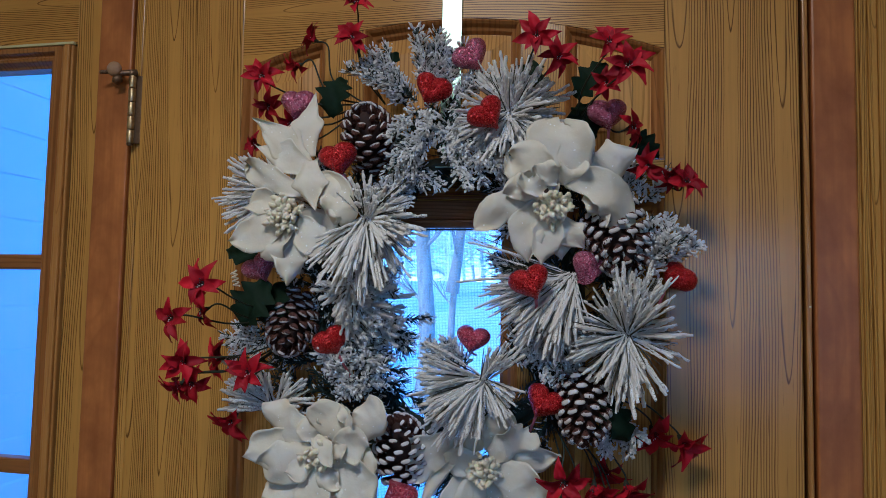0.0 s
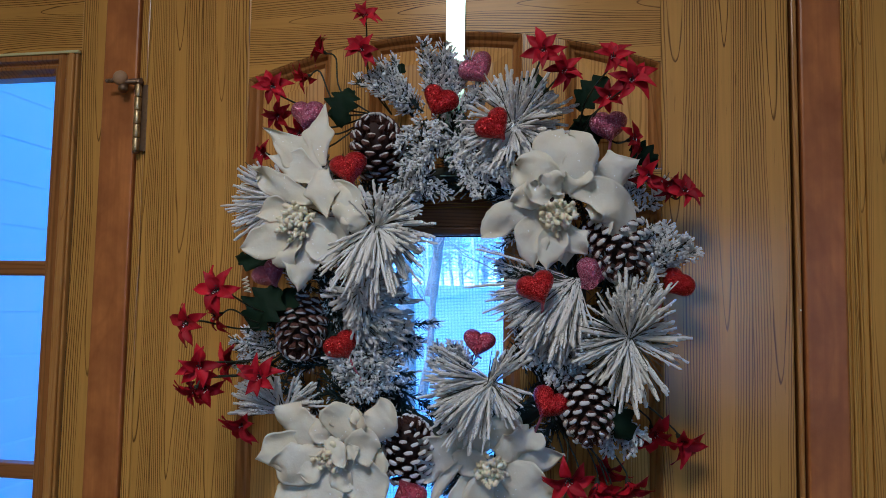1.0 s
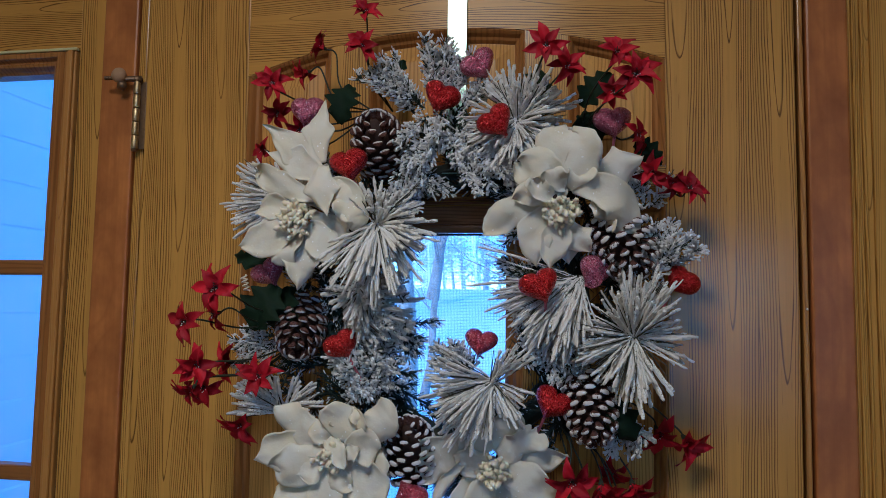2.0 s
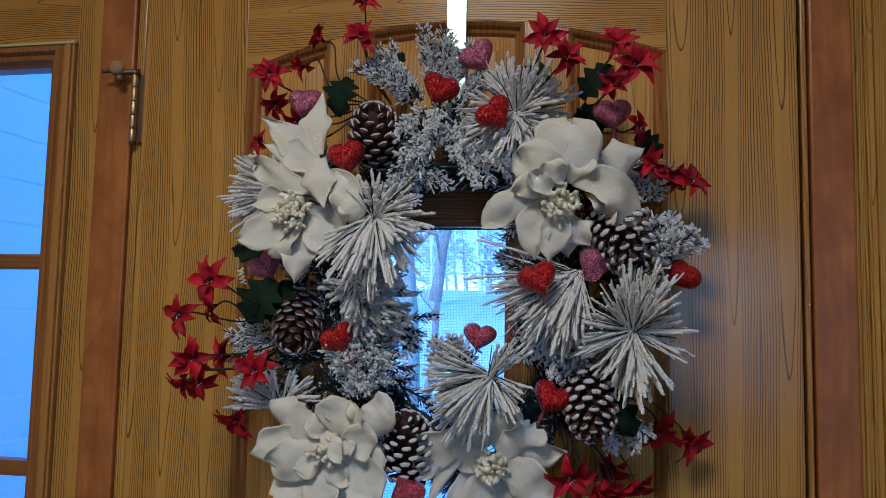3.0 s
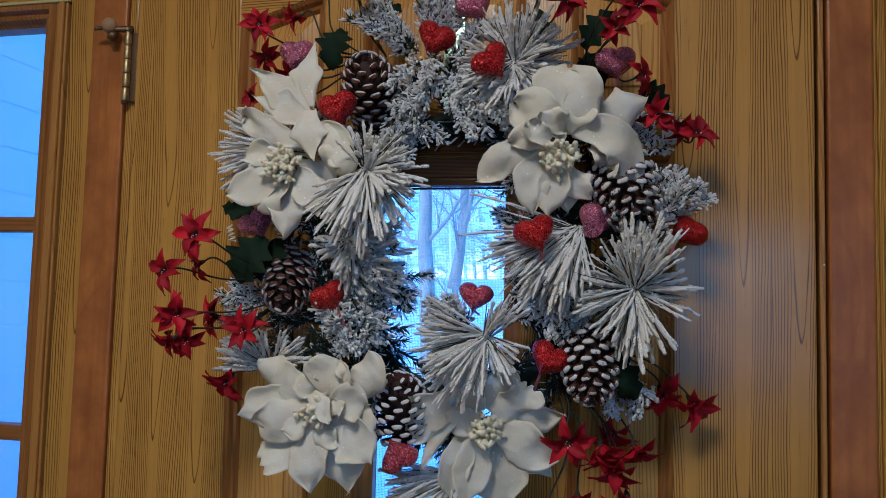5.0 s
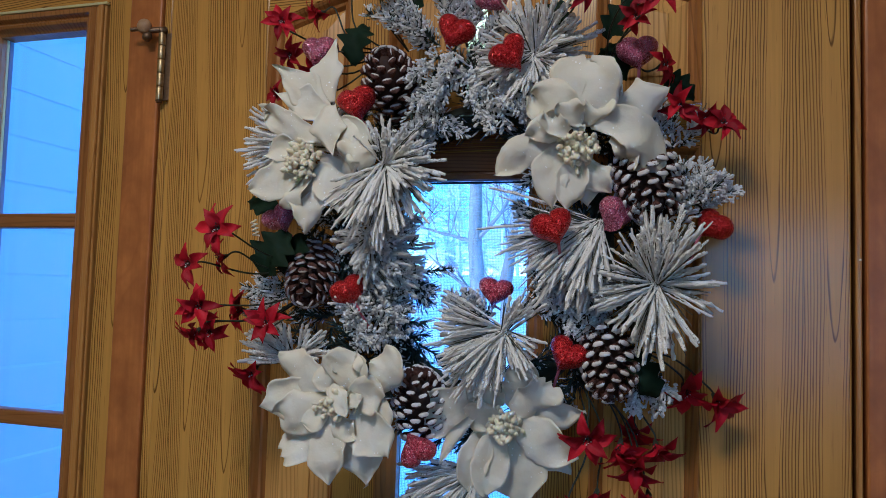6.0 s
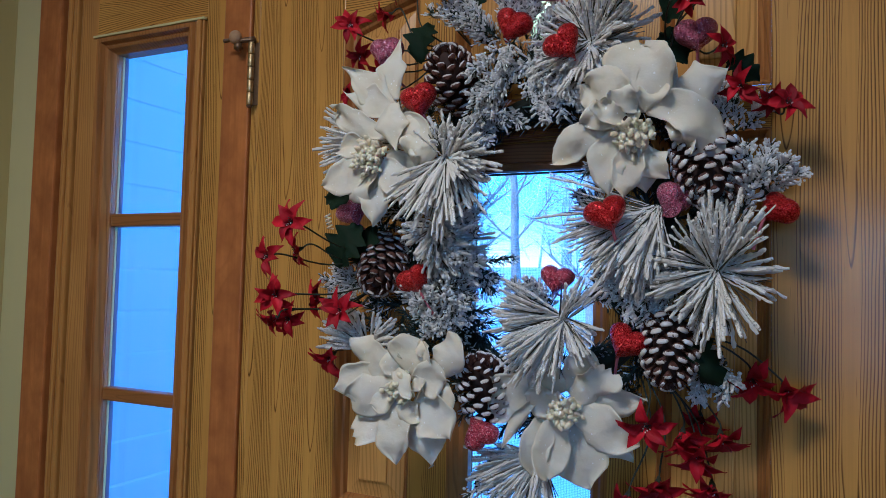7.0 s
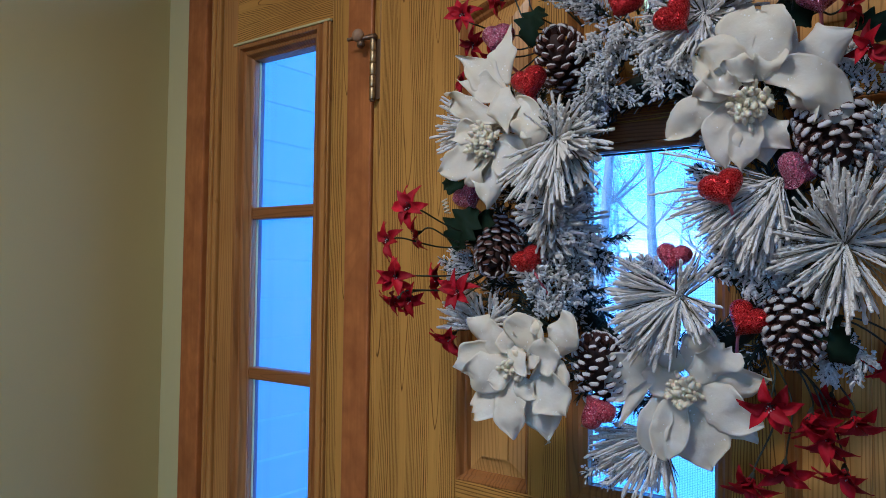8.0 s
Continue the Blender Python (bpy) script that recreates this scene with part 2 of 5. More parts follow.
M_flock = flocked("snow_flock", (0.97, 0.94, 0.87), (0.30, 0.29, 0.22), 0.31)
M_flock_thin = flocked("snow_flock_thin", (0.96, 0.93, 0.88), (0.20, 0.20, 0.16), 0.34)
M_snow = flocked("snow_clump", (0.97, 0.955, 0.925), (0.36, 0.37, 0.34), 0.28)
n = Nodes("green_needle")
geo = n.add("ShaderNodeNewGeometry")
n.put(colour=n.mix(geo.outputs["Random Per Island"], (0.007, 0.017, 0.011), (0.020, 0.036, 0.024)), rough=0.6)
M_green = n.m
n = Nodes("olive_needle")
geo = n.add("ShaderNodeNewGeometry")
n.put(colour=n.mix(geo.outputs["Random Per Island"], (0.030, 0.030, 0.014), (0.075, 0.065, 0.030)), rough=0.6)
M_needle = n.m
n = Nodes("dark_cloth_leaf")
v = n.coords((1, 1, 1), vary=2.0)
w = n.noise(v, 60.0, 3.0, 0.6)
n.put(colour=n.mix(w, (0.004, 0.012, 0.005), (0.012, 0.028, 0.011)), rough=0.75, spec=0.2)
n.bump(n.noise(v, 1200.0, 2.0, 0.5), 0.3, 0.0008)
M_leaf = n.m
n = Nodes("red_cloth_petal")
v = n.coords((1, 1, 1), vary=2.0)
info = n.add("ShaderNodeObjectInfo")
w = n.noise(v, 120.0, 3.0, 0.6)
col = n.mix(info.outputs["Random"], (0.22, 0.0016, 0.008), (0.62, 0.004, 0.016))
col = n.mix(n.math('MULTIPLY', w, 0.55), col, (0.15, 0.001, 0.008))
n.put(colour=col, rough=0.6, spec=0.25)
n.bump(n.noise(v, 1500.0, 2.0, 0.5), 0.35, 0.0006)
M_red = n.m
n = Nodes("dark_stem")
n.put(colour=(0.026, 0.031, 0.016), rough=0.6)
M_stem = n.m
n = Nodes("dark_stamen")
geo = n.add("ShaderNodeNewGeometry")
n.put(colour=n.mix(n.ramp(geo.outputs["Random Per Island"], [(0.66, (0, 0, 0)), (0.70, (1, 1, 1))]), (0.02, 0.008, 0.010), (0.75, 0.68, 0.62)), rough=0.4)
M_anther = n.m
M_heart_red = glitter("red_glitter", (0.42, 0.002, 0.003), (1.0, 0.13, 0.09), (0.08, 0.0006, 0.001))
M_heart_pink = glitter("pink_glitter", (0.46, 0.10, 0.18), (1.0, 0.72, 0.85), (0.22, 0.03, 0.07))
M_heart_rose = glitter("rose_glitter", (0.50, 0.05, 0.09), (1.0, 0.60, 0.62), (0.28, 0.02, 0.04))
n = Nodes("pink_stick")
n.put(colour=(0.55, 0.16, 0.20), rough=0.5)
M_stick = n.m


def cone_wood(name, snow, low, cover=1.0):
    """Cone scale: dark brown wood, its thick outer rim brushed with snow paint (local y runs from root to rim)."""
    n = Nodes(name)
    tc = n.add("ShaderNodeTexCoord")
    sep = n.add("ShaderNodeSeparateXYZ")
    n.link(tc.outputs["Object"], sep.inputs[0])
    info = n.add("ShaderNodeObjectInfo")
    v = n.coords((1, 1, 1), vary=2.0)
    f = n.noise(v, 380.0, 3.0, 0.6)
    edge = n.math('ADD', n.math('ADD', sep.outputs[1], n.math('MULTIPLY', n.math('SUBTRACT', f, 0.5), 0.0125)),
                  n.math('MULTIPLY', n.math('SUBTRACT', info.outputs["Random"], 0.5), 0.003))
    rim = n.ramp(n.math('MULTIPLY', edge, 50.0), [(snow, (0, 0, 0)), (snow + 0.10, (1, 1, 1))])
    lip = n.ramp(n.math('MULTIPLY', n.math('ADD', sep.outputs[2], n.math('MULTIPLY', n.math('SUBTRACT', f, 0.5), 0.004)), 100.0), [(low, (0, 0, 0)), (low + 0.12, (1, 1, 1))])
    fac = n.math('MULTIPLY', rim, lip)
    wood = n.mix(n.ramp(f, [(0.3, (0, 0, 0)), (0.7, (1, 1, 1))]), (0.030, 0.013, 0.009), (0.165, 0.080, 0.060))
    n.put(colour=n.mix(n.math('MULTIPLY', fac, cover), wood, (0.72, 0.69, 0.66)), rough=0.85, spec=0.15)
    n.bump(f, 0.6, 0.001)
    return n.m


M_cone_light = cone_wood("cone_scale_lightly_snowed", 0.85, 0.30, 0.75)
M_cone_snow = cone_wood("cone_scale_snowed", 0.93, -0.15, 0.97)
n = Nodes("cone_core")
n.put(colour=(0.035, 0.016, 0.010), rough=0.8)
M_core = n.m

n = Nodes("snow_ground")
v = n.coords()
w = n.noise(v, 0.6, 5.0, 0.55)
n.put(colour=n.mix(w, (0.80, 0.765, 0.81), (0.88, 0.845, 0.885)), rough=0.8)
n.bump(w, 0.5, 0.2)
M_ground = n.m
n = Nodes("grey_bark")
v = n.coords((1, 1, 0.25))
w = n.noise(v, 14.0, 4.0, 0.65)
n.put(colour=n.mix(n.ramp(w, [(0.35, (0, 0, 0)), (0.7, (1, 1, 1))]), (0.25, 0.19, 0.14), (0.44, 0.36, 0.28)), rough=0.9)
n.bump(w, 0.8, 0.02)
M_bark = n.m
n = Nodes("lamp_diffuser")
n.put(colour=(0.9, 0.88, 0.8), rough=0.4)
n.p.inputs["Emission Color"].default_value = (0.70, 1.0, 0.80, 1)
n.p.inputs["Emission Strength"].default_value = DIFFUSER
M_diffuser = n.m


# ---- mesh helpers ----
def part(name, geo, material, parent=None, label="", m=None, smooth=False):
    """Links a bmesh, a (verts, faces) pair or a finished mesh as ONE object under a thing or a part."""
    if isinstance(geo, bpy.types.Mesh):
        me = geo
    else:
        me = bpy.data.meshes.new(name)
        if isinstance(geo, bmesh.types.BMesh):
            geo.to_mesh(me)
            geo.free()
        else:
            me.from_pydata(geo[0], [], geo[1])
        me.materials.append(material)
        if smooth:
            me.polygons.foreach_set("use_smooth", [True] * len(me.polygons))
    ob = new(name, me)
    if parent is not None:
        ob.parent = parent
    if m is not None:
        ob.matrix_basis = m
    if label:
        ob["label"] = label
    return ob


def empty(name, m=None):
    ob = new(name)
    ob.empty_display_size = 0.05
    if m is not None:
        ob.matrix_basis = m
    return ob


def box(x0, x1, y0, y1, z0, z1, bevel=0.0015):
    bm = bmesh.new()
    bmesh.ops.create_cube(bm, size=1.0)
    for v in bm.verts:
        v.co = Vector((x0 + (v.co.x + 0.5) * (x1 - x0), y0 + (v.co.y + 0.5) * (y1 - y0), z0 + (v.co.z + 0.5) * (z1 - z0)))
    if bevel:
        bmesh.ops.bevel(bm, geom=bm.edges[:], offset=bevel, segments=2, affect='EDGES', profile=0.5)
    return bm


def tube(acc, pts, radii, sides=5, close=True):
    """Adds a tube along pts to acc = (verts, faces)."""
    vs, fs = acc
    start = len(vs)
    pts = [Vector(p) for p in pts]
    up = None
    for i, p in enumerate(pts):
        d = (pts[min(i + 1, len(pts) - 1)] - pts[max(i - 1, 0)]).normalized()
        if up is None:
            up = d.orthogonal().normalized()
        up = (up - d * up.dot(d)).normalized()
        side = d.cross(up)
        for k in range(sides):
            a = 2 * math.pi * k / sides
            vs.append(p + (up * math.cos(a) + side * math.sin(a)) * radii[i])
    for i in range(len(pts) - 1):
        for k in range(sides):
            a, b = start + i * sides + k, start + i * sides + (k + 1) % sides
            fs.append((a, b, b + sides, a + sides))
    if close:
        fs.append(tuple(start + k for k in reversed(range(sides))))
        last = start + (len(pts) - 1) * sides
        fs.append(tuple(last + k for k in range(sides)))


def blob(acc, c, r, axis=None, stretch=1.0, rng=None):
    """A small uneven ball, stretched along axis."""
    vs, fs = acc
    s = len(vs)
    axis = (axis or Vector((0, 0, 1))).normalized()
    e1 = axis.orthogonal().normalized()
    e2 = axis.cross(e1)
    c = Vector(c)
    vs.append(c + axis * r * stretch)
    for h, w in ((0.5, 0.87), (-0.5, 0.87)):
        for k in range(5):
            a = 2 * math.pi * (k + (0.5 if h < 0 else 0)) / 5
            j = rng.uniform(0.8, 1.2) if rng else 1.0
            vs.append(c + axis * r * stretch * h + (e1 * math.cos(a) + e2 * math.sin(a)) * r * w * j)
    vs.append(c - axis * r * stretch)
    for k in range(5):
        n1 = (k + 1) % 5
        fs.append((s, s + 1 + k, s + 1 + n1))
        fs.append((s + 1 + k, s + 6 + k, s + 1 + n1))
        fs.append((s + 1 + n1, s + 6 + k, s + 6 + n1))
        fs.append((s + 6 + k, s + 11, s + 6 + n1))


def tagged_structure(name, label, category):
    ob = empty(name)
    return tagged(ob, label, category, kind="structure")


# ---- the front door ----
DOOR_HALF, FIELD = 0.447, 0.287
MUL_IN, MUL_OUT = 0.107, 0.164


def arch(x):
    return 1.897 - 0.055 * (x / FIELD) ** 2


def loop(x0, x1, z0, top, inset, y, nx=14, nz=6):
    """A closed ring inset into an opening whose top edge may be arched."""
    a, b, c = x0 + inset, x1 - inset, z0 + inset
    pts = []
    for i in range(nx):
        pts.append((a + (b - a) * i / nx, y, c))
    for i in range(nz):
        pts.append((b, y, c + (top(b) - inset - c) * i / nz))
    for i in range(nx):
        x = b + (a - b) * i / nx
        pts.append((x, y, top(x) - inset))
    for i in range(nz):
        pts.append((a, y, top(a) - inset + (c - top(a) + inset) * i / nz))
    return pts


def loft(loops, cap=False):
    vs, fs = [], []
    k = len(loops[0])
    for lp in loops:
        vs.extend(lp)
    for i in range(len(loops) - 1):
        for j in range(k):
            a, b = i * k + j, i * k + (j + 1) % k
            fs.append((a, b, b + k, a + k))
    if cap:
        fs.append(tuple((len(loops) - 1) * k + j for j in range(k)))
    return vs, fs


door = tagged_structure("door_1", "closed varnished pine front door with arched raised panels and a small window", "door")
T = 0.044
for a, b in ((-DOOR_HALF, -FIELD), (FIELD, DOOR_HALF - 0.004)):
    part("stile", box(a, b, 0.0, T, 0.012, 2.03, 0.002), M_pine_v, door)
# arched top rail
vs, fs = [], []
cols = 24
for y in (0.0, T):
    for i in range(cols + 1):
        x = -FIELD + 2 * FIELD * i / cols
        vs.append((x, y, arch(x)))
        vs.append((x, y, 2.03))
half = 2 * (cols + 1)
for i in range(cols):
    a = 2 * i
    fs.append((a, a + 2, a + 3, a + 1))
    fs.append((half + a, half + a + 1, half + a + 3, half + a + 2))
    fs.append((a, half + a, half + a + 2, a + 2))
    fs.append((a + 1, a + 3, half + a + 3, half + a + 1))
part("top_rail", (vs, fs), M_pine_h, door)
for z0, z1 in ((1.652, 1.702), (1.0, 1.15), (0.012, 0.25)):
    part("rail", box(-FIELD, FIELD, 0.0005, T, z0, z1, 0.0015), M_pine_h, door)
OPENINGS = []
for x0, x1 in ((-FIELD, -MUL_OUT), (-MUL_IN, MUL_IN), (MUL_OUT, FIELD)):
    OPENINGS.append((x0, x1, 1.702, arch))
    OPENINGS.append((x0, x1, 1.15, lambda x: 1.652))
    OPENINGS.append((x0, x1, 0.25, lambda x: 1.0))
for sx in (-1, 1):
    a, b = sorted((sx * MUL_IN, sx * MUL_OUT))
    for z0, top in ((1.702, lambda x: arch(x) + 0.004), (1.15, lambda x: 1.652), (0.25, lambda x: 1.0)):
        vs = [(x, y, z) for y in (0.001, T) for x, z in ((a, z0), (b, z0), (b, top(b)), (a, top(a)))]
        part("mullion", (vs, [(0, 1, 2, 3), (7, 6, 5, 4), (0, 3, 7, 4), (1, 5, 6, 2)]), M_pine_v, door)
for x0, x1, z0, top in OPENINGS:
    glazed = z0 == 1.15 and x0 < 0 < x1
    w = 0.024 if glazed else 0.015
    ring = loft([loop(x0, x1, z0, top, i, y) for i, y in
                 ((0.0, 0.0015), (0.002, 0.0005), (w * 0.35, 0.004), (w * 0.55, 0.011), (w * 0.8, 0.013), (w, 0.0185), (w, 0.034))])
    part("moulding", ring, M_mould, door, "darker stained moulding round the panel")
    if glazed:
        pane = part("pane", box(x0 + 0.012, x1 - 0.012, 0.026, 0.030, z0 + 0.012, 1.652 - 0.012, 0), M_glass, door, "clear glass pane")
        pane.visible_shadow = False
        for name, prof, stuff in (("head_moulding", ((-0.001, 1.6518), (0.006, 1.6290), (0.0105, 1.6282), (0.0105, 1.6518)), M_head), ("glazing_bead", ((0.0090, 1.6276), (0.0085, 1.6245), (0.0125, 1.6190), (0.0195, 1.6175), (0.0250, 1.6276)), M_head),
                                  ("gasket", ((0.0200, 1.6172), (0.0200, 1.6150), (0.0250, 1.6150), (0.0250, 1.6172)), M_dark)):
            k = len(prof)
            vs = [(x, y, z) for x in (x0 + 0.0025, x1 - 0.0025) for y, z in prof]
            fs = [tuple(range(k)), tuple(range(2 * k - 1, k - 1, -1))] + [(i, i + k, (i + 1) % k + k, (i + 1) % k) for i in range(k)]
            part(name, (vs, fs), stuff, door)
        for i in range(10):
            part("reed", box(x0 + 0.001, x1 - 0.001, -0.0012, 0.0006, 1.6545 + 0.0046 * i, 1.6578 + 0.0046 * i, 0.0005), M_head, door)
        back = loft([loop(x0, x1, z0, top, i, y) for i, y in ((w, 0.031), (w, 0.036), (0.004, T + 0.002))])
        part("outer_stop", back, M_mould, door)
        vs, fs = [], []
        acc = (vs, fs)
        px0, px1, pz0, pz1 = x0 + 0.004, x1 - 0.004, z0 + 0.004, 1.648
        step = 0.0021
        r = 0.00015
        k = int((px1 - px0) / step)
        for i in range(k):
            x = px0 + step * (i + 0.5)
            tube(acc, [(x, 0.062, pz0), (x, 0.062, pz1)], (r, r), 3, False)
        k = int((pz1 - pz0) / step)
        for i in range(k):
            z = pz0 + step * (i + 0.5)
            tube(acc, [(px0, 0.0625, z), (px1, 0.0625, z)], (r, r), 3, False)
        mesh_ob = part("insect_screen", acc, M_wire, door, "fine grey insect screen behind the glass")
        mesh_ob["kind"] = "stuff"
    else:
        field = loft([loop(x0, x1, z0, top, i, y) for i, y in
                      ((0.010, 0.020), (0.016, 0.0195), (0.038, 0.0125), (0.0385, 0.009), (0.041, 0.0085))], cap=True)
        part("panel", field, M_panel, door)

# ---- frame, casing and sidelight ----
frame_l = tagged_structure("door_frame", "pine jamb strips and reddish stained casings round the front door", "door frame")
for x0, x1 in ((-0.584, -0.4405), (0.4405, 0.62), (-1.0, -0.8345)):
    part("backing", box(x0, x1, 0.0602, 0.0632, 0.0, 2.10, 0), M_dark, frame_l)
part("weatherstrip", box(-0.456, -0.440, 0.030, 0.060, 0.0, 2.04, 0), M_dark, frame_l, "dark gap beside the door")
part("weatherstrip", box(0.440, 0.456, 0.030, 0.060, 0.0, 2.04, 0), M_dark, frame_l)
part("jamb_strip", box(-0.4665, -0.4530, 0.008, 0.060, 0.0, 2.05, 0.002), M_pine_v, frame_l)
part("jamb_strip", box(0.4492, 0.4560, 0.010, 0.060, 0.0, 2.05, 0.002), M_bead, frame_l)
part("casing", box(-0.5265, -0.4700, 0.006, 0.060, 0.0, 2.06, 0.003), M_stain, frame_l, "reddish brown stained casing board")
part("casing", box(0.4600, 0.5095, 0.012, 0.060, 0.0, 2.06, 0.003), M_stain, frame_l, "reddish brown stained casing board")
part("head_jamb", box(-0.538, 0.518, 0.012, 0.060, 2.065, 2.14, 0.003), M_pine_h, frame_l)
for x0, x1, y in ((0.5100, 0.5140, 0.0165), (0.5143, 0.5190, 0.0140), (0.5193, 0.5235, 0.0165), (0.5238, 0.5275, 0.0135), (0.5278, 0.5340, 0.0150), (0.5344, 0.61, 0.012)):
    part("trim_strip", box(x0, x1, y, 0.060, 0.0, 2.06, 0.0012), M_trim, frame_l)

side = tagged_structure("window_1", "narrow pine sidelight with stacked glass panes beside the door", "window")
SY = 0.014
GL, GR = -0.8025, -0.6265
part("stile", box(-0.5712, -0.5275, SY, 0.058, 0.0, 2.06, 0.002), M_pine_v, side)
for x0, x1, y in ((-0.5965, -0.5900, SY - 0.001), (-0.5896, -0.5806, SY - 0.005), (-0.5800, -0.5755, SY - 0.002)):
    part("bead", box(x0, x1, y, 0.058, 0.27, 1.900, 0.0022), M_bead, side, "rounded pine bead beside the glass moulding")
part("groove", box(-0.5754, -0.5713, SY + 0.006, 0.058, 0.0, 2.06, 0), M_dark, side)
part("stile", box(-0.8780, -0.8325, SY, 0.058, 0.0, 2.06, 0.002), M_bead, side)
part("rail", box(-0.8402, -0.5705, SY + 0.001, 0.058, 1.9005, 2.06, 0.0015), M_pine_h, side)
part("rail", box(-0.8402, -0.5705, SY + 0.001, 0.058, 0.0, 0.2695, 0.0015), M_pine_h, side)
ring = loft([loop(-0.8320, -0.5970, 0.27, lambda x: 1.900, i, y, 4, 4) for i, y in
             ((0.0, SY + 0.001), (0.003, SY - 0.004), (0.010, SY - 0.003), (0.0135, SY + 0.006), (0.0155, SY + 0.0065), (0.017, SY + 0.004), (0.021, SY + 0.006), (0.026, SY + 0.016), (0.0290, SY + 0.019), (0.0292, 0.058))])
part("moulding", ring, M_mould, side, "profiled brown moulding round the glass")
line = part("paint_line", box(-0.8395, -0.5735, SY - 0.0048, SY + 0.002, 1.8990, 1.9032, 0.0008), M_strip, side, "pale caulk line above the moulding")
ZS = [0.300, 0.637, 0.947, 1.2585, 1.5685, 1.871]
for i, z in enumerate(ZS[1:-1]):
    part("muntin", box(GL, GR + 0.006, 0.034, 0.058, z - 0.0115, z + 0.0115, 0.003), M_mould_h, side)
for z0, z1 in zip(ZS, ZS[1:]):
    pane = part("pane", box(GL - 0.004, GR + 0.010, 0.0585, 0.0625, z0 - 0.002, z1 + 0.002, 0), M_glass, side)
    pane.visible_shadow = False
part("outer_jamb", box(-0.905, -0.846, 0.0745, 0.090, 0.0, 2.06, 0.003), M_stain, side, "brown outer jamb beyond the glass")
part("outer_stop", box(-0.905, -0.8160, 0.0635, 0.0740, 0.0, 2.06, 0.002), M_spacer, side, "dark outer glazing stop")
part("glazing_bead", box(-0.8035, -0.8010, 0.0455, 0.0500, 0.27, 1.880, 0.0006), M_strip, side, "thin pale bead of glazing putty")
part("spacer", box(-0.8035, -0.8006, 0.0502, 0.0580, 0.27, 1.880, 0.0005), M_spacer, side, "dark violet grey spacer at the edge of the glass")
part("rebate", box(-0.8040, -0.8022, 0.0360, 0.0452, 0.27, 1.880, 0.0004), M_mould, side)
part("outer_head", box(-0.811, -0.601, 0.0640, 0.078, 1.880, 2.06, 0.003), M_dark, side, "dark outer head beyond the glass")
part("outer_jamb", box(-0.600, -0.545, 0.064, 0.115, 0.0, 2.06, 0.003), M_stain, side)
part("casing", box(-0.995, -0.9315, 0.012, 0.058, 0.0, 2.10, 0.004), M_stain, side, "reddish stained casing against the wall")
for x0, x1, y in ((-0.9185, -0.9105, 0.016), (-0.9100, -0.8985, 0.008), (-0.8980, -0.8850, 0.011)):
    part("bead", box(x0, x1, y, 0.058, 0.0, 2.06, 0.0035), M_bead, side, "rounded pine bead between casing and sidelight")
part("groove", box(-0.8849, -0.8785, SY + 0.010, 0.058, 0.0, 2.06, 0), M_dark, side)
part("groove", box(-0.9310, -0.9188, 0.030, 0.058, 0.0, 2.06, 0), M_dark, side)

# walls, floor and ceiling that close the hall
XL, XR, YB, ZC = -1.066, 2.4, -4.5, 2.5


def structure(name, geo, material, label, category):
    return tagged(part(name, geo, material), label, category, kind="structure")


# the corner strip's stronger light is in its colour; same paint as the side wall
structure("wall_north_corner", box(XL - 0.10, -0.996, 0.016, 0.125, 0.0, ZC, 0), M_strip, "olive wall strip beside the sidelight casing, stronger light put in its colour", "wall")
structure("wall_north", box(0.612, XR, 0.016, 0.125, 0.0, ZC, 0), M_wall, "olive painted wall beside the door", "wall")
structure("wall_north_head", box(-0.995, 0.611, 0.016, 0.125, 2.145, ZC, 0), M_wall, "olive painted wall over the door", "wall")
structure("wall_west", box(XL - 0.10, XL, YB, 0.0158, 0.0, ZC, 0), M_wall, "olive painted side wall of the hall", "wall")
structure("wall_east", box(XR, XR + 0.1, YB, 0.125, 0.0, ZC, 0), M_wall, "olive painted side wall of the hall", "wall")
wall_s = tagged_structure("wall_south", "olive painted back wall with a window in it", "wall")
WX0, WX1, WZ0, WZ1 = 0.45, 1.65, 0.85, 2.05
for a in ((XL, WX0, 0, ZC), (WX1, XR, 0, ZC), (WX0, WX1, 0, WZ0), (WX0, WX1, WZ1, ZC)):
    part("wall_piece", box(a[0], a[1], YB - 0.12, YB, a[2], a[3], 0), M_wall, wall_s)
win2 = tagged_structure("window_2", "pine framed window in the back wall of the hall", "window")
for a in ((WX0, WX0 + 0.05, WZ0, WZ1), (WX1 - 0.05, WX1, WZ0, WZ1), (WX0 + 0.05, WX1 - 0.05, WZ0, WZ0 + 0.05), (WX0 + 0.05, WX1 - 0.05, WZ1 - 0.05, WZ1), (1.03, 1.07, WZ0 + 0.05, WZ1 - 0.05)):
    part("window_frame", box(a[0], a[1], YB - 0.08, YB - 0.02, a[2], a[3], 0.003), M_mould, win2)
structure("floor", box(XL - 0.1, XR + 0.1, YB - 0.12, 0.3, -0.05, 0.0, 0), M_floor, "brown boarded hall floor", "floor")
structure("ceiling", box(XL - 0.1, XR + 0.1, YB - 0.12, 0.125, ZC, ZC + 0.1, 0), M_ceiling, "white painted hall ceiling", "ceiling")
fixture = tagged(empty("ceiling_light", pose(-0.10, -1.25, 2.5)), "round flush ceiling light with a glowing diffuser", "ceiling light")
acc = ([], [])
tube(acc, [(0, 0, 0), (0, 0, -0.03)], (0.17, 0.17), 32)
part("rim", acc, M_brass, fixture)
acc = ([], [])
tube(acc, [(0, 0, -0.031), (0, 0, -0.04), (0, 0, -0.052)], (0.15, 0.14, 0.09), 32)
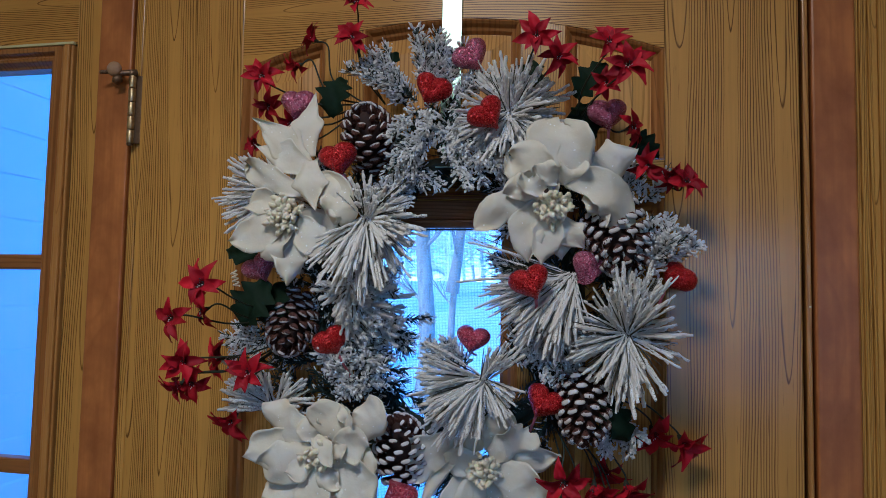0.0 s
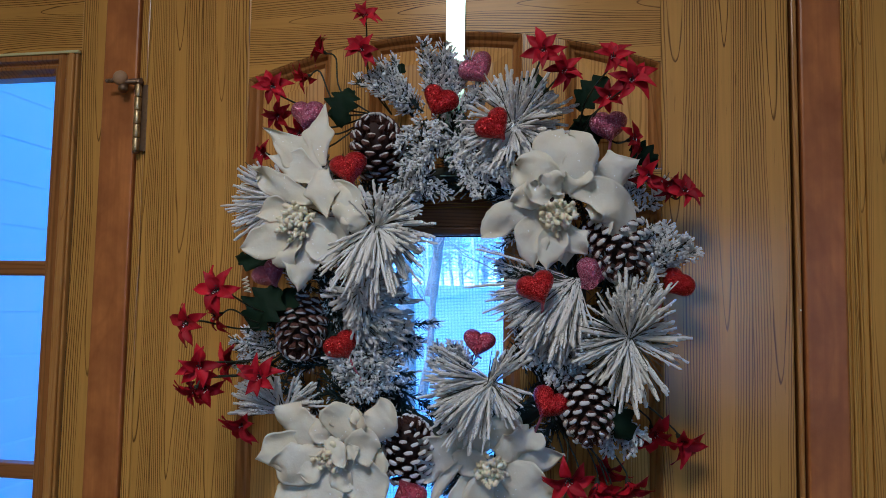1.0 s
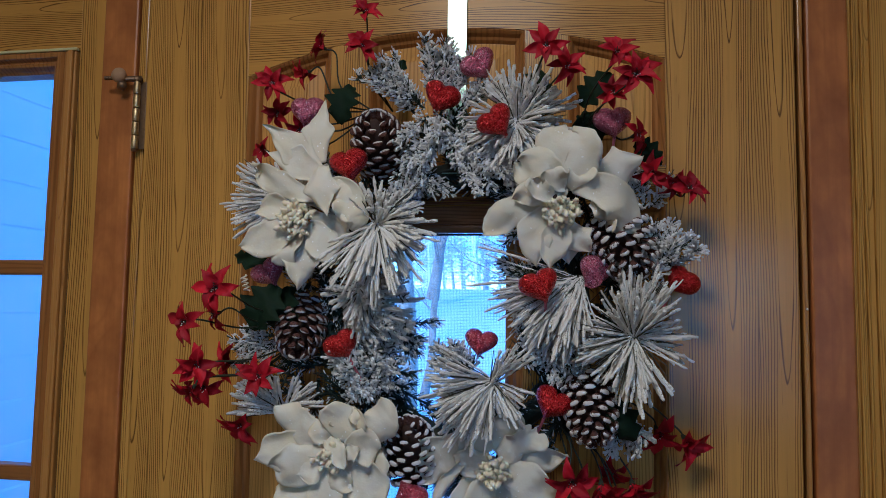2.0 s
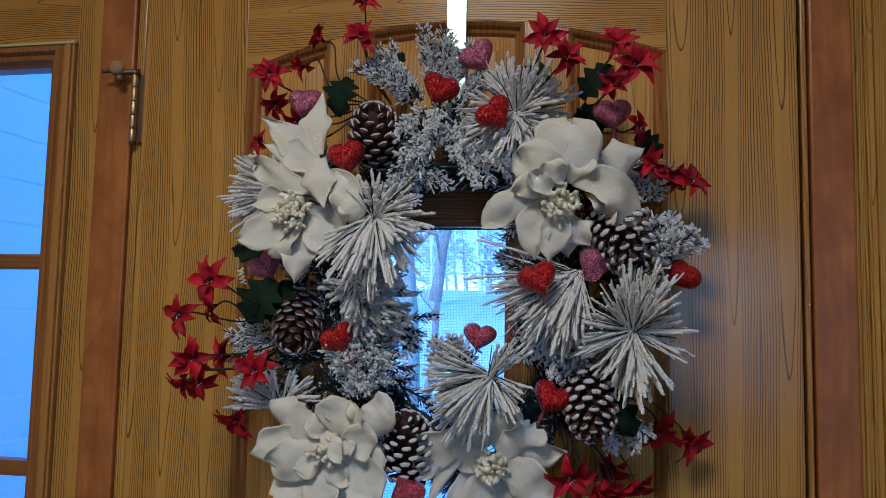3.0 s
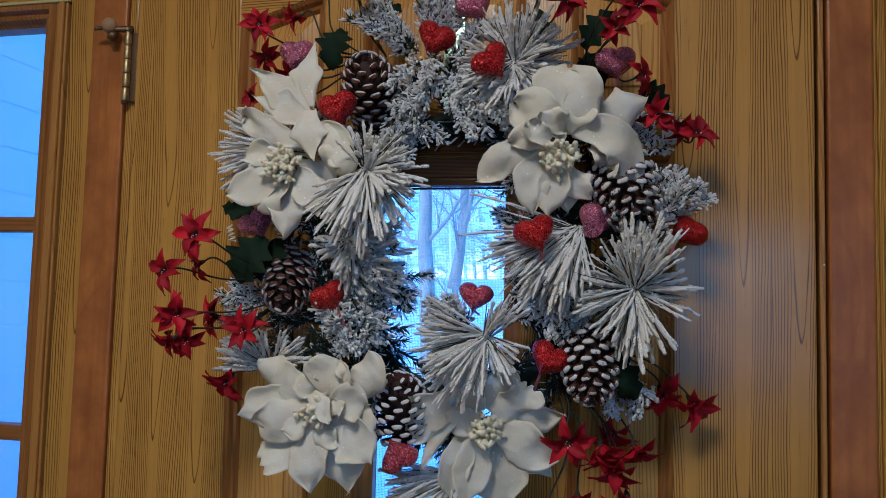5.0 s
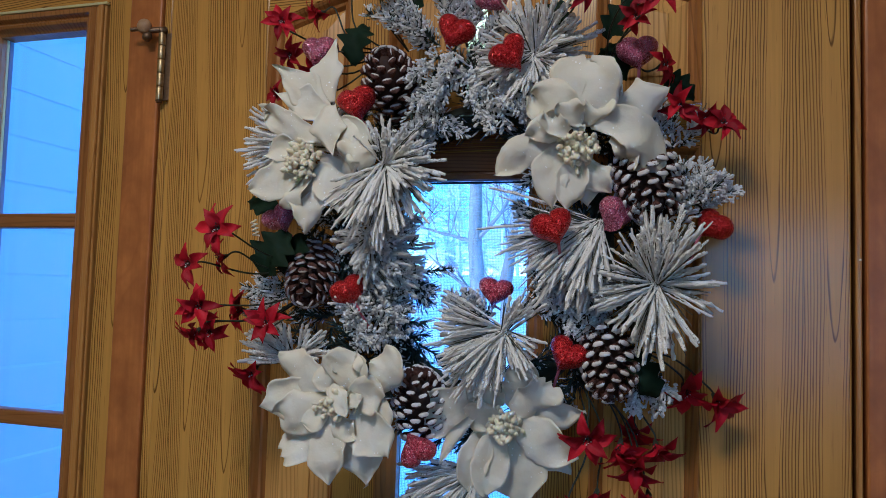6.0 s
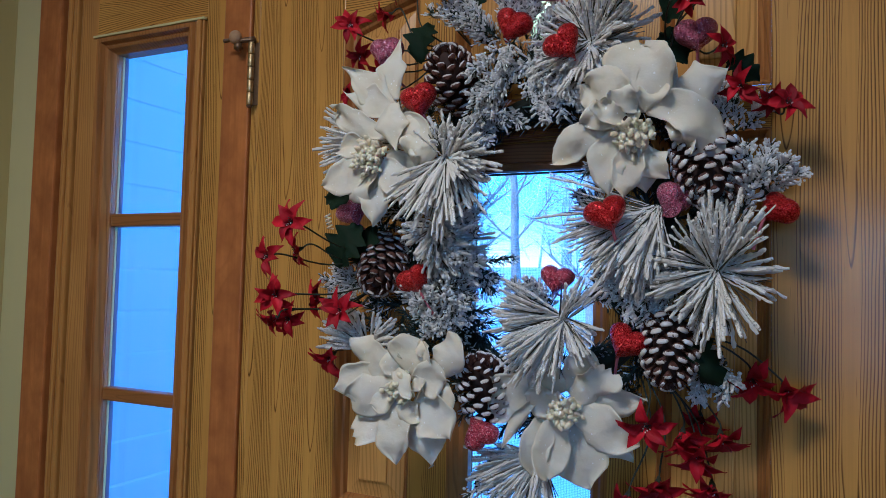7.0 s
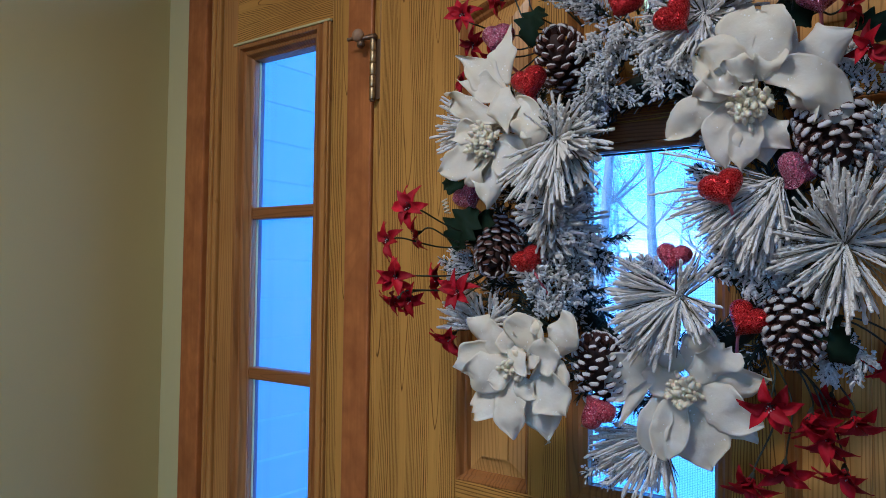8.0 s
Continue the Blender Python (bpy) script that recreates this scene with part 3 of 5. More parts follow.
part("diffuser", acc, M_diffuser, fixture, "glowing pale diffuser", smooth=True)

# hinge with its pin stop
hinge = tagged(empty("door_hinge", pose(-0.4600, -0.0030, 1.740)), "worn brass butt hinge with a hinge-pin door stop", "hinge")
HH = 0.102
for i in range(5):
    acc = ([], [])
    z0, z1 = HH * i / 5 + 0.0006, HH * (i + 1) / 5 - 0.0006
    tube(acc, [(0, 0, z0), (0, 0, z0 + 0.0008), (0, 0, z1 - 0.0008), (0, 0, z1)], (0.0046, 0.0050, 0.0050, 0.0046), 16)
    part("knuckle", acc, M_brass, hinge, smooth=True)
part("leaf", box(0.001, 0.0125, 0.0045, 0.0065, 0.001, HH - 0.001, 0.0005), M_bronze, hinge)
acc = ([], [])
tube(acc, [(0, 0, -0.003), (0, 0, 0.0)], (0.004, 0.0052), 12)
part("pin_tip", acc, M_bronze, hinge)
acc = ([], [])
tube(acc, [(0, 0, HH), (0, 0, HH + 0.004), (0, 0, HH + 0.006)], (0.0072, 0.0072, 0.004), 14)
part("pin_cap", acc, M_bronze, hinge)
acc = ([], [])
tube(acc, [(0.006, 0, HH + 0.002), (-0.006, -0.004, HH + 0.002), (-0.016, -0.012, HH - 0.001), (-0.030, -0.016, HH + 0.001)], (0.0055, 0.0045, 0.0035, 0.0032), 10)
for i in range(7):
    x = -0.026 - 0.0024 * i
    tube(acc, [(x, -0.0155, HH + 0.001), (x - 0.0012, -0.0155, HH + 0.001), (x - 0.0024, -0.0155, HH + 0.001)], (0.0026, 0.0033, 0.0026), 8)
part("stop_arm", acc, M_bronze, hinge, "dull bronze threaded arm", smooth=True)
bm = bmesh.new()
bmesh.ops.create_uvsphere(bm, u_segments=18, v_segments=12, radius=0.0110)
for v in bm.verts:
    v.co.y *= 0.8
    v.co += Vector((-0.021, -0.014, HH + 0.005))
part("bumper", bm, M_rubber, hinge, "tan rubber bumper", smooth=True)
acc = ([], [])
tube(acc, [(-0.019, -0.012, HH - 0.014), (-0.018, -0.010, HH - 0.009), (-0.017, -0.010, HH - 0.003)], (0.0055, 0.0072, 0.005), 12)
part("lower_bumper", acc, M_bronze, hinge, smooth=True)

# over-door hanger of the wreath
hanger = tagged(empty("wreath_hanger", pose(0.0155, 0, 2.03)), "pale shiny metal over-the-door wreath hanger strip", "wreath hanger")
part("strip", box(-0.0135, 0.0135, -0.0035, -0.0020, -0.34, 0.0035, 0.0005), M_hanger, hanger)
part("top_hook", box(-0.0135, 0.0135, -0.0035, T + 0.003, 0.0036, 0.0052, 0.0005), M_hanger, hanger)
part("front_hook", box(-0.0125, 0.0125, -0.034, -0.0036, -0.340, -0.3385, 0.0005), M_hanger, hanger)

# ---- outside ----
vs, fs = [], []
GN = 56


def ground_height(x, y):
    rise = 2.1 / (1 + math.exp(-(y - 13.0) * 0.9))
    return -0.08 + rise + 0.2 * min(1.0, max(0.0, (y - 3.0) / 4.0)) * noise.noise((x * 0.12, y * 0.12, 0.0))


for j in range(GN + 1):
    q = 2.0 * j / GN - 1
    y = 160 * abs(q) ** 2.4 * (1 if q > 0 else -1)
    for i in range(GN + 1):
        p = 2.0 * i / GN - 1
        x = 160 * abs(p) ** 2.0 * (1 if p > 0 else -1)
        vs.append((x, y, ground_height(x, y)))
for j in range(GN):
    for i in range(GN):
        a = j * (GN + 1) + i
        fs.append((a, a + 1, a + GN + 2, a + GN + 1))
structure("ground", (vs, fs), M_ground, "snow covered ground rising behind the trees", "ground")

ext = tagged_structure("wall_exterior", "white lapped vinyl siding on the house wall outside the sidelight", "wall")
EX = -1.13
board = bpy.data.meshes.new("siding_board")
prof = [(0.0, 0.0), (0.0012, 0.0), (0.0022, 0.090), (0.0020, 0.096), (0.0, 0.1019)]
vs = [(x, y, z) for y in (0.127, 1.35) for x, z in prof]
fs = [(i, (i + 1) % 5, (i + 1) % 5 + 5, i + 5) for i in range(5)] + [(4, 3, 2, 1, 0), (5, 6, 7, 8, 9)]
board.from_pydata(vs, [], fs)
board.materials.append(M_siding)
part("sheathing", box(EX - 0.1, EX - 0.001, 0.127, 1.34, -0.06, 3.4, 0), M_siding, ext)
for i in range(33):
    part("siding_board", board, None, ext, m=pose(EX, 0, -0.04 + 0.102 * i))


def grow(acc, p, d, length, r, level, rng):
    """A limb with its branches: tapered, bent, forked."""
    pts, rad = [p], [r]
    steps = 5 if level < 2 else 3
    q = Vector(p)
    dd = Vector(d)
    for i in range(steps):
        dd = (dd + Vector((rng.uniform(-1, 1), rng.uniform(-1, 1), rng.uniform(-0.4, 0.8))) * (0.07 + 0.09 * level)).normalized()
        q = q + dd * length / steps
        pts.append(q.copy())
        rad.append(r * (1 - 0.72 * (i + 1) / steps))
        if level < 3 and i >= (1 if level == 0 else 0):
            for _ in range(2 if level < 2 else 2):
                side_d = (dd + Vector((rng.uniform(-1, 1), rng.uniform(-1, 1), rng.uniform(-0.2, 0.7))) * 1.0).normalized()
                grow(acc, q.copy(), side_d, length * rng.uniform(0.32, 0.55), rad[-1] * rng.uniform(0.4, 0.65), level + 1, rng)
    tube(acc, pts, rad, 8 if level == 0 else (5 if level == 1 else 3), False)


TREES = [(-2.17, 9.0, 0.0, 0.0, 0.135, 7.5), (-2.14, 10.0, 0.13, 0.0, 0.062, 7.0), (-3.6, 10.5, -0.1, 0, 0.10, 7.0), (-5.2, 11.5, 0.05, 0, 0.12, 8.0),
         (-0.2, 11.0, 0.05, 0, 0.09, 6.5), (-6.8, 13.5, -0.12, 0, 0.10, 7.0), (-3.0, 15.0, 0.1, 0, 0.12, 8.0), (1.6, 12.0, -0.1, 0, 0.11, 7.0), (-9.0, 16.0, 0.1, 0, 0.14, 8.0)]
for k, (x, y, lx, ly, r, h) in enumerate(TREES):
    rng = random.Random(40 + k)
    z = ground_height(x, y) - 0.1
    tree = tagged(empty("tree", pose(x, y, z)), "bare grey winter tree standing in the snow", "tree", "trees in the snow")
    trunk, crown = ([], []), ([], [])
    d = Vector((lx, ly, 1)).normalized()
    pts = [d * h * 0.62 * i / 6 + Vector((0.05 * math.sin(i * 1.3 + k), 0.04 * math.cos(i), 0)) * (i > 0) for i in range(7)]
    tube(trunk, pts, [r * (1.25 if i == 0 else 1 - 0.09 * i) for i in range(7)], 12)
    for i in range(2, 7):
        for _ in range(1 + i % 2):
            a = rng.uniform(0, 6.28)
            dd = Vector((math.cos(a), math.sin(a), rng.uniform(0.2, 0.9))).normalized()
            grow(crown, pts[i].copy(), dd, rng.uniform(1.0, 2.0), r * 0.26, 1, rng)
    part("trunk", trunk, M_bark, tree, smooth=True)
    tagged(part("crown", crown, M_bark, tree, "bare twiggy branches"), kind="stuff")

# the woods behind: frosted trunks and twigs as far as one sees
M_frost = painted("frosted_twig", (0.85, 0.81, 0.86), 0.9, 3.0, 0.3)
rng = random.Random(77)
acc = ([], [])
for k in range(80):
    x, y = rng.uniform(-17, 9), rng.uniform(17, 33)
    base = Vector((x, y, ground_height(x, y) - 0.1))
    h, r, lean = rng.uniform(5, 9), rng.uniform(0.05, 0.12), rng.uniform(-0.12, 0.12)
    tube(acc, [base + Vector((lean * h * t, 0, h * t)) for t in (0, 0.3, 0.6, 1.0)], (r, r * 0.8, r * 0.55, r * 0.15), 6)
    for i in range(70):
        t = rng.uniform(0.06, 0.97)
        p = base + Vector((lean * h * t, 0, h * t))
        a, ln = rng.uniform(0, 6.283), rng.uniform(0.5, 1.9) * (1.1 - 0.6 * t)
        d = Vector((math.cos(a), math.sin(a), rng.uniform(-0.1, 0.9)))
        q = p + d * ln * 0.5 + Vector((0, 0, rng.uniform(-0.1, 0.2)))
        tube(acc, [p, q, p + d * ln + Vector((0, 0, rng.uniform(-0.3, 0.3)))], (r * 0.34, r * 0.26, 0.012), 3)
        for _ in range(2):
            tube(acc, [q, q + Vector((rng.uniform(-1, 1), rng.uniform(-1, 1), rng.uniform(-0.5, 0.8))) * 0.7], (r * 0.22, 0.012), 3)
tagged(part("woods", acc, M_frost), "frosted bare woods beyond the snowy yard", "woods", kind="stuff")

# ---- the wreath ----
CX, CZ = 0.035, 1.525
wreath = tagged(empty("wreath", pose(0, 0, 0)), "snow-flocked pine wreath with white flowers, glitter hearts and cones", "wreath")
FACE = pose(0, 0, 0, 90, 0, 0)
rnd = random.Random(7)


def facing(x, y, z, yaw=0.0, pitch=0.0, roll=0.0):
    """Local z looks out from the door into the room; yaw to +x, pitch up, then roll about that axis (counterclockwise)."""
    return Matrix.Translation((x, y, z)) @ FACE @ pose(0, 0, 0, 0, yaw, 0) @ pose(0, 0, 0, -pitch, 0, 0) @ pose(0, 0, 0, 0, 0, roll)


# white flowers
OUTLINE = {"leaf": ((0, 0.2, 0.42, 0.58, 0.70, 0.80, 0.90, 0.96, 1.0), (0.36, 0.70, 1.0, 0.98, 0.82, 0.60, 0.30, 0.12, 0.012)),
           "barb": ((0, 0.2, 0.36, 0.47, 0.52, 0.60, 0.74, 0.90, 1.0), (0.40, 0.60, 0.84, 1.16, 1.14, 0.80, 0.58, 0.24, 0.015)),
           "round": ((0, 0.2, 0.42, 0.60, 0.74, 0.86, 0.94, 0.98, 1.0), (0.40, 0.72, 0.97, 1.0, 0.92, 0.72, 0.44, 0.22, 0.03)),
           "wavy": ((0, 0.2, 0.42, 0.60, 0.76, 0.88, 0.95, 0.98, 1.0), (0.36, 0.62, 0.90, 1.0, 0.98, 0.88, 0.66, 0.46, 0.14)),
           "tooth": ((0, 0.2, 0.42, 0.60, 0.76, 0.88, 0.95, 0.98, 1.0), (0.40, 0.66, 0.90, 1.0, 0.98, 0.92, 0.86, 0.80, 0.70))}


def petal_mesh(root, tip, width, bow, depths, shape, seed, thick=0.0024, nu=30, nv=16):
    """A thick foam petal: its spine runs from root to tip with a sideways bow (to its left) and three depths towards the viewer."""
    rng = random.Random(seed)
    ph = [rng.uniform(0, 6.28) for _ in range(6)]
    width *= 0.90
    cup, tilt = rng.uniform(-0.10, 0.22), rng.uniform(-0.45, 0.45)
    crease, fold = rng.uniform(-0.35, 0.35), rng.uniform(-0.22, 0.42)
    ripple = 0.0088 if shape in ("wavy", "tooth") else 0.0042
    p0, p2 = Vector((root[0], root[1], depths[0])), Vector((tip[0], tip[1], depths[2]))
    left = Vector((root[1] - tip[1], tip[0] - root[0], 0)).normalized()
    p1 = (p0 + p2) / 2 + left * bow * 2
    p1.z = 2 * depths[1] - (depths[0] + depths[2]) / 2
    length = (p2 - p0).length
    vs, fs = [], []
    for layer in (0, 1):
        for i in range(nu + 1):
            s = i / nu
            p = p0 * (1 - s) ** 2 + p1 * 2 * s * (1 - s) + p2 * s * s
            t3 = ((p1 - p0) * (1 - s) + (p2 - p1) * s).normalized()
            sd = Vector((-t3.y, t3.x, 0)).normalized()
            sd = (sd + Vector((0, 0, tilt * s))).normalized()
            up = t3.cross(sd)
            if up.z < 0:
                up = -up
            w0 = width * 0.5 * float(np.interp(s, *OUTLINE[shape]))
            for j in range(nv + 1):
                t = 2 * j / nv - 1
                w = w0 * (1 + 0.20 * noise.noise((s * 4.5, 4.0 * (t > 0) + ph[3], seed * 0.53)) + 0.05 * noise.noise((s * 13, 4.0 * (t > 0), seed * 0.7)))
                h = cup * w * t * t + fold * w0 * math.sqrt((t - crease) ** 2 + 0.004) * s
                h += ripple * abs(t) ** 1.6 * math.sin(s * 8 + ph[1] + (1.9 if t > 0 else 0)) * s
                h += ripple * 0.5 * math.sin(s * 4 + t * 2.5 + ph[2]) * s
                q = p + sd * w * t
                h += (0.0052 * noise.noise((q.x * 42 + ph[0], q.y * 42 + ph[1], seed * 0.37)) + 0.0009 * noise.noise((q.x * 130, q.y * 130, seed * 0.11))) * (0.3 + s)
                h += 0.0040 * max(0.0, abs(t) - 0.70) / 0.30 * math.sin(s * 6 + ph[4] + 2 * (t > 0))
                if layer:
                    h -= thick * (1 - 0.65 * abs(t) ** 5) * (1 - 0.5 * s ** 6)
                q = q + up * h
                if shape == "wavy":
                    q = q + t3 * length * 0.16 * noise.noise((t * 2.1 + ph[5], seed * 0.29, 0.0)) * s ** 4
                if shape == "tooth":
                    q = q + t3 * length * 0.11 * (abs(((t * 1.5 + 0.5 + ph[5]) % 1) * 2 - 1) - 0.5) * s ** 5
                vs.append(q)
    k = (nu + 1) * (nv + 1)
    at = lambda l, i, j: l * k + i * (nv + 1) + j
    for i in range(nu):
        for j in range(nv):
            fs.append((at(0, i, j), at(0, i, j + 1), at(0, i + 1, j + 1), at(0, i + 1, j)))
            fs.append((at(1, i, j), at(1, i + 1, j), at(1, i + 1, j + 1), at(1, i, j + 1)))
    rim = [(i, 0) for i in range(nu)] + [(nu, j) for j in range(nv)] + [(i, nv) for i in range(nu, 0, -1)] + [(0, j) for j in range(nv, 0, -1)]
    for a, b in zip(rim, rim[1:] + rim[:1]):
        fs.append((at(0, *a), at(0, *b), at(1, *b), at(1, *a)))
    return vs, fs


def white_flower(x, y, z, petals, pods, label, spread=0.021, yaw=0.0, pitch=0.0):
    """petals: root x, root z, tip x, tip z, width, bow, depth at root, middle and tip, outline; metres from the flower's centre."""
    acc = ([], [])
    tube(acc, [(0, 0, -0.03), (0, 0, -0.005), (0, 0, 0.0)], (0.004, 0.006, 0.003), 10)
    hub = part("white_flower", acc, M_petal, wreath, label, m=facing(x, y, z, yaw, pitch))
    for k, (rx, rz, tx, tz, wd, bow, d0, d1, d2, shape) in enumerate(petals):
        geo = petal_mesh((rx, rz), (tx, tz), wd, bow, (d0, d1, d2), shape, int(abs(x) * 9000) + k * 17)
        part("petal", geo, M_petal, hub, smooth=True)
    acc = ([], [])
    rng = random.Random(int(x * 7000) + 3)
    for i in range(pods):
        a, rr = i * 2.4 + rng.uniform(-0.5, 0.5), spread * math.sqrt((i + 0.5) / pods) * rng.uniform(0.75, 1.12)
        top = Vector((rr * math.cos(a), rr * math.sin(a), 0.016 + rng.uniform(-0.006, 0.008) - rr * 0.3))
        foot = Vector((top.x * 0.45, top.y * 0.45, -0.006))
        tube(acc, [foot, (foot + top) / 2, top], (0.0012, 0.0014, 0.0016), 5)
        blob(acc, top, rng.uniform(0.0024, 0.0042), top - foot + Vector((rng.uniform(-1, 1), rng.uniform(-1, 1), 0)) * 0.016, rng.uniform(1.2, 2.9), rng)
    part("flower_center", acc, M_stamen, hub, "cluster of pearly cream stamens", smooth=True)
    return hub


white_flower(-0.152, -0.133, 1.617, [
    (0.025, 0.070, 0.023, 0.153, 0.038, 0.003, -0.002, -0.004, -0.022, "barb"), (0.033, 0.046, -0.051, 0.121, 0.042, -0.005, 0.000, 0.002, -0.010, "barb"), (0.026, 0.027, -0.053, 0.064, 0.036, 0.004, 0.004, 0.010, 0.006, "wavy"),
    (0.033, 0.064, 0.043, 0.005, 0.042, -0.002, 0.010, 0.019, 0.015, "barb"), (0.039, 0.045, 0.067, -0.012, 0.042, 0.017, 0.002, 0.014, 0.006, "wavy"), (0.042, 0.043, 0.078, 0.023, 0.022, 0.007, 0.004, 0.012, 0.004, "round"),
    (-0.001, 0.002, -0.073, -0.030, 0.052, 0.007, 0.000, 0.006, -0.002, "leaf"), (-0.008, 0.006, -0.056, 0.011, 0.037, -0.009, -0.004, 0.000, -0.004, "leaf"), (0.010, -0.009, 0.001, -0.082, 0.048, 0.001, -0.004, 0.000, -0.004, "barb"),
    (0.012, -0.005, 0.043, -0.057, 0.046, 0.007, 0.000, 0.005, 0.002, "leaf"), (0.014, 0.002, 0.061, -0.033, 0.041, 0.006, -0.008, -0.004, -0.008, "leaf"), (-0.004, 0.000, -0.018, -0.050, 0.036, 0.003, -0.003, 0.000, -0.004, "leaf"),
    (0.032, 0.050, -0.043, 0.086, 0.044, -0.003, 0.001, 0.006, -0.002, "barb"), (0.038, 0.038, 0.075, 0.004, 0.041, 0.009, 0.003, 0.012, 0.005, "wavy"), (0.001, -0.004, -0.028, -0.049, 0.048, 0.004, -0.003, 0.003, -0.001, "wavy"),
    (0.003, -0.012, -0.015, -0.058, 0.033, 0.003, -0.006, -0.002, -0.005, "barb")],
    78, "white foam flower with long pointed petals and pearly stamens")
bloom = white_flower(0.156, -0.113, 1.63, [
    (0.003, 0.023, 0.008, 0.093, 0.082, 0.000, 0.000, 0.013, 0.002, "wavy"), (0.012, 0.027, 0.040, 0.079, 0.046, 0.004, 0.004, 0.009, 0.003, "leaf"), (-0.006, 0.019, -0.048, 0.056, 0.058, -0.006, 0.004, 0.017, 0.006, "wavy"),
    (0.000, 0.016, -0.054, 0.013, 0.034, -0.007, 0.006, 0.012, 0.008, "round"), (0.005, 0.029, -0.019, 0.046, 0.032, 0.002, 0.010, 0.021, 0.022, "wavy"), (0.039, 0.047, 0.093, 0.062, 0.050, -0.004, -0.006, -0.002, -0.004, "barb"),
    (0.012, 0.029, 0.074, -0.027, 0.050, 0.023, 0.006, 0.022, 0.006, "tooth"), (0.034, 0.011, 0.053, -0.016, 0.027, 0.005, 0.008, 0.014, 0.008, "tooth"), (-0.018, 0.014, -0.087, -0.029, 0.043, -0.005, 0.000, 0.002, -0.006, "round"),
    (-0.004, 0.007, -0.024, -0.066, 0.049, -0.012, 0.000, 0.004, 0.000, "leaf"), (0.002, -0.006, -0.009, -0.067, 0.040, -0.002, 0.004, 0.010, 0.006, "leaf"), (0.007, -0.012, 0.038, -0.048, 0.038, -0.002, 0.004, 0.011, 0.009, "barb"),
    (0.002, -0.021, 0.013, -0.062, 0.038, 0.002, -0.006, -0.002, -0.006, "leaf"), (-0.005, 0.015, -0.035, 0.036, 0.027, 0.003, 0.012, 0.020, 0.019, "wavy"), (0.008, 0.027, 0.021, 0.053, 0.032, -0.002, 0.008, 0.016, 0.011, "wavy")],
    84, "white foam flower with broad folded petals and pearly stamens", 0.021, 10, -12)
acc = ([], [])
tube(acc, [(-0.010, 0.022, -0.006), (-0.010, 0.021, 0.010), (-0.007, 0.014, 0.015)], (0.004, 0.0042, 0.003), 8)
part("bract", acc, M_core, bloom, "small brown stem knot above the stamens", smooth=True)
white_flower(-0.097, -0.142, 1.345, [
    (-0.005, 0.017, -0.068, 0.056, 0.048, 0.005, -0.002, 0.004, 0.000, "round"), (0.028, 0.022, 0.053, 0.069, 0.048, -0.013, -0.012, -0.006, -0.008, "round"), (0.011, 0.019, 0.025, 0.059, 0.063, 0.002, 0.004, 0.013, 0.008, "round"),
    (0.029, 0.057, 0.032, 0.040, 0.019, 0.000, 0.011, 0.015, 0.016, "leaf"), (-0.019, 0.010, -0.096, -0.009, 0.050, -0.004, -0.006, 0.000, -0.004, "leaf"), (-0.008, 0.007, -0.073, -0.012, 0.056, 0.008, 0.002, 0.010, 0.004, "round"),
    (-0.030, -0.004, -0.063, -0.059, 0.064, 0.003, -0.010, -0.006, -0.008, "tooth"), (-0.003, -0.010, -0.003, -0.085, 0.052, -0.002, 0.002, 0.009, 0.004, "leaf"), (0.015, -0.022, 0.032, -0.088, 0.053, 0.004, -0.010, -0.006, -0.008, "leaf"),
    (0.015, -0.008, 0.062, -0.051, 0.058, 0.005, -0.002, 0.004, 0.000, "leaf"), (0.022, 0.006, 0.057, 0.015, 0.049, 0.004, 0.004, 0.010, 0.004, "round"), (0.020, -0.004, 0.063, -0.016, 0.045, 0.003, -0.006, -0.002, -0.004, "round"),
    (-0.002, 0.023, 0.021, -0.008, 0.026, 0.002, 0.013, 0.021, 0.022, "leaf"), (0.018, 0.014, 0.030, 0.000, 0.024, 0.001, 0.009, 0.015, 0.014, "leaf"), (-0.009, -0.002, -0.039, -0.020, 0.035, 0.002, 0.004, 0.012, 0.008, "leaf"),
    (0.006, -0.012, 0.025, -0.033, 0.031, -0.002, 0.003, 0.009, 0.005, "leaf"), (-0.004, 0.022, -0.014, 0.042, 0.036, 0.003, 0.000, 0.006, 0.002, "round")],
    20, "white foam flower in full bloom with layered petals", 0.019)
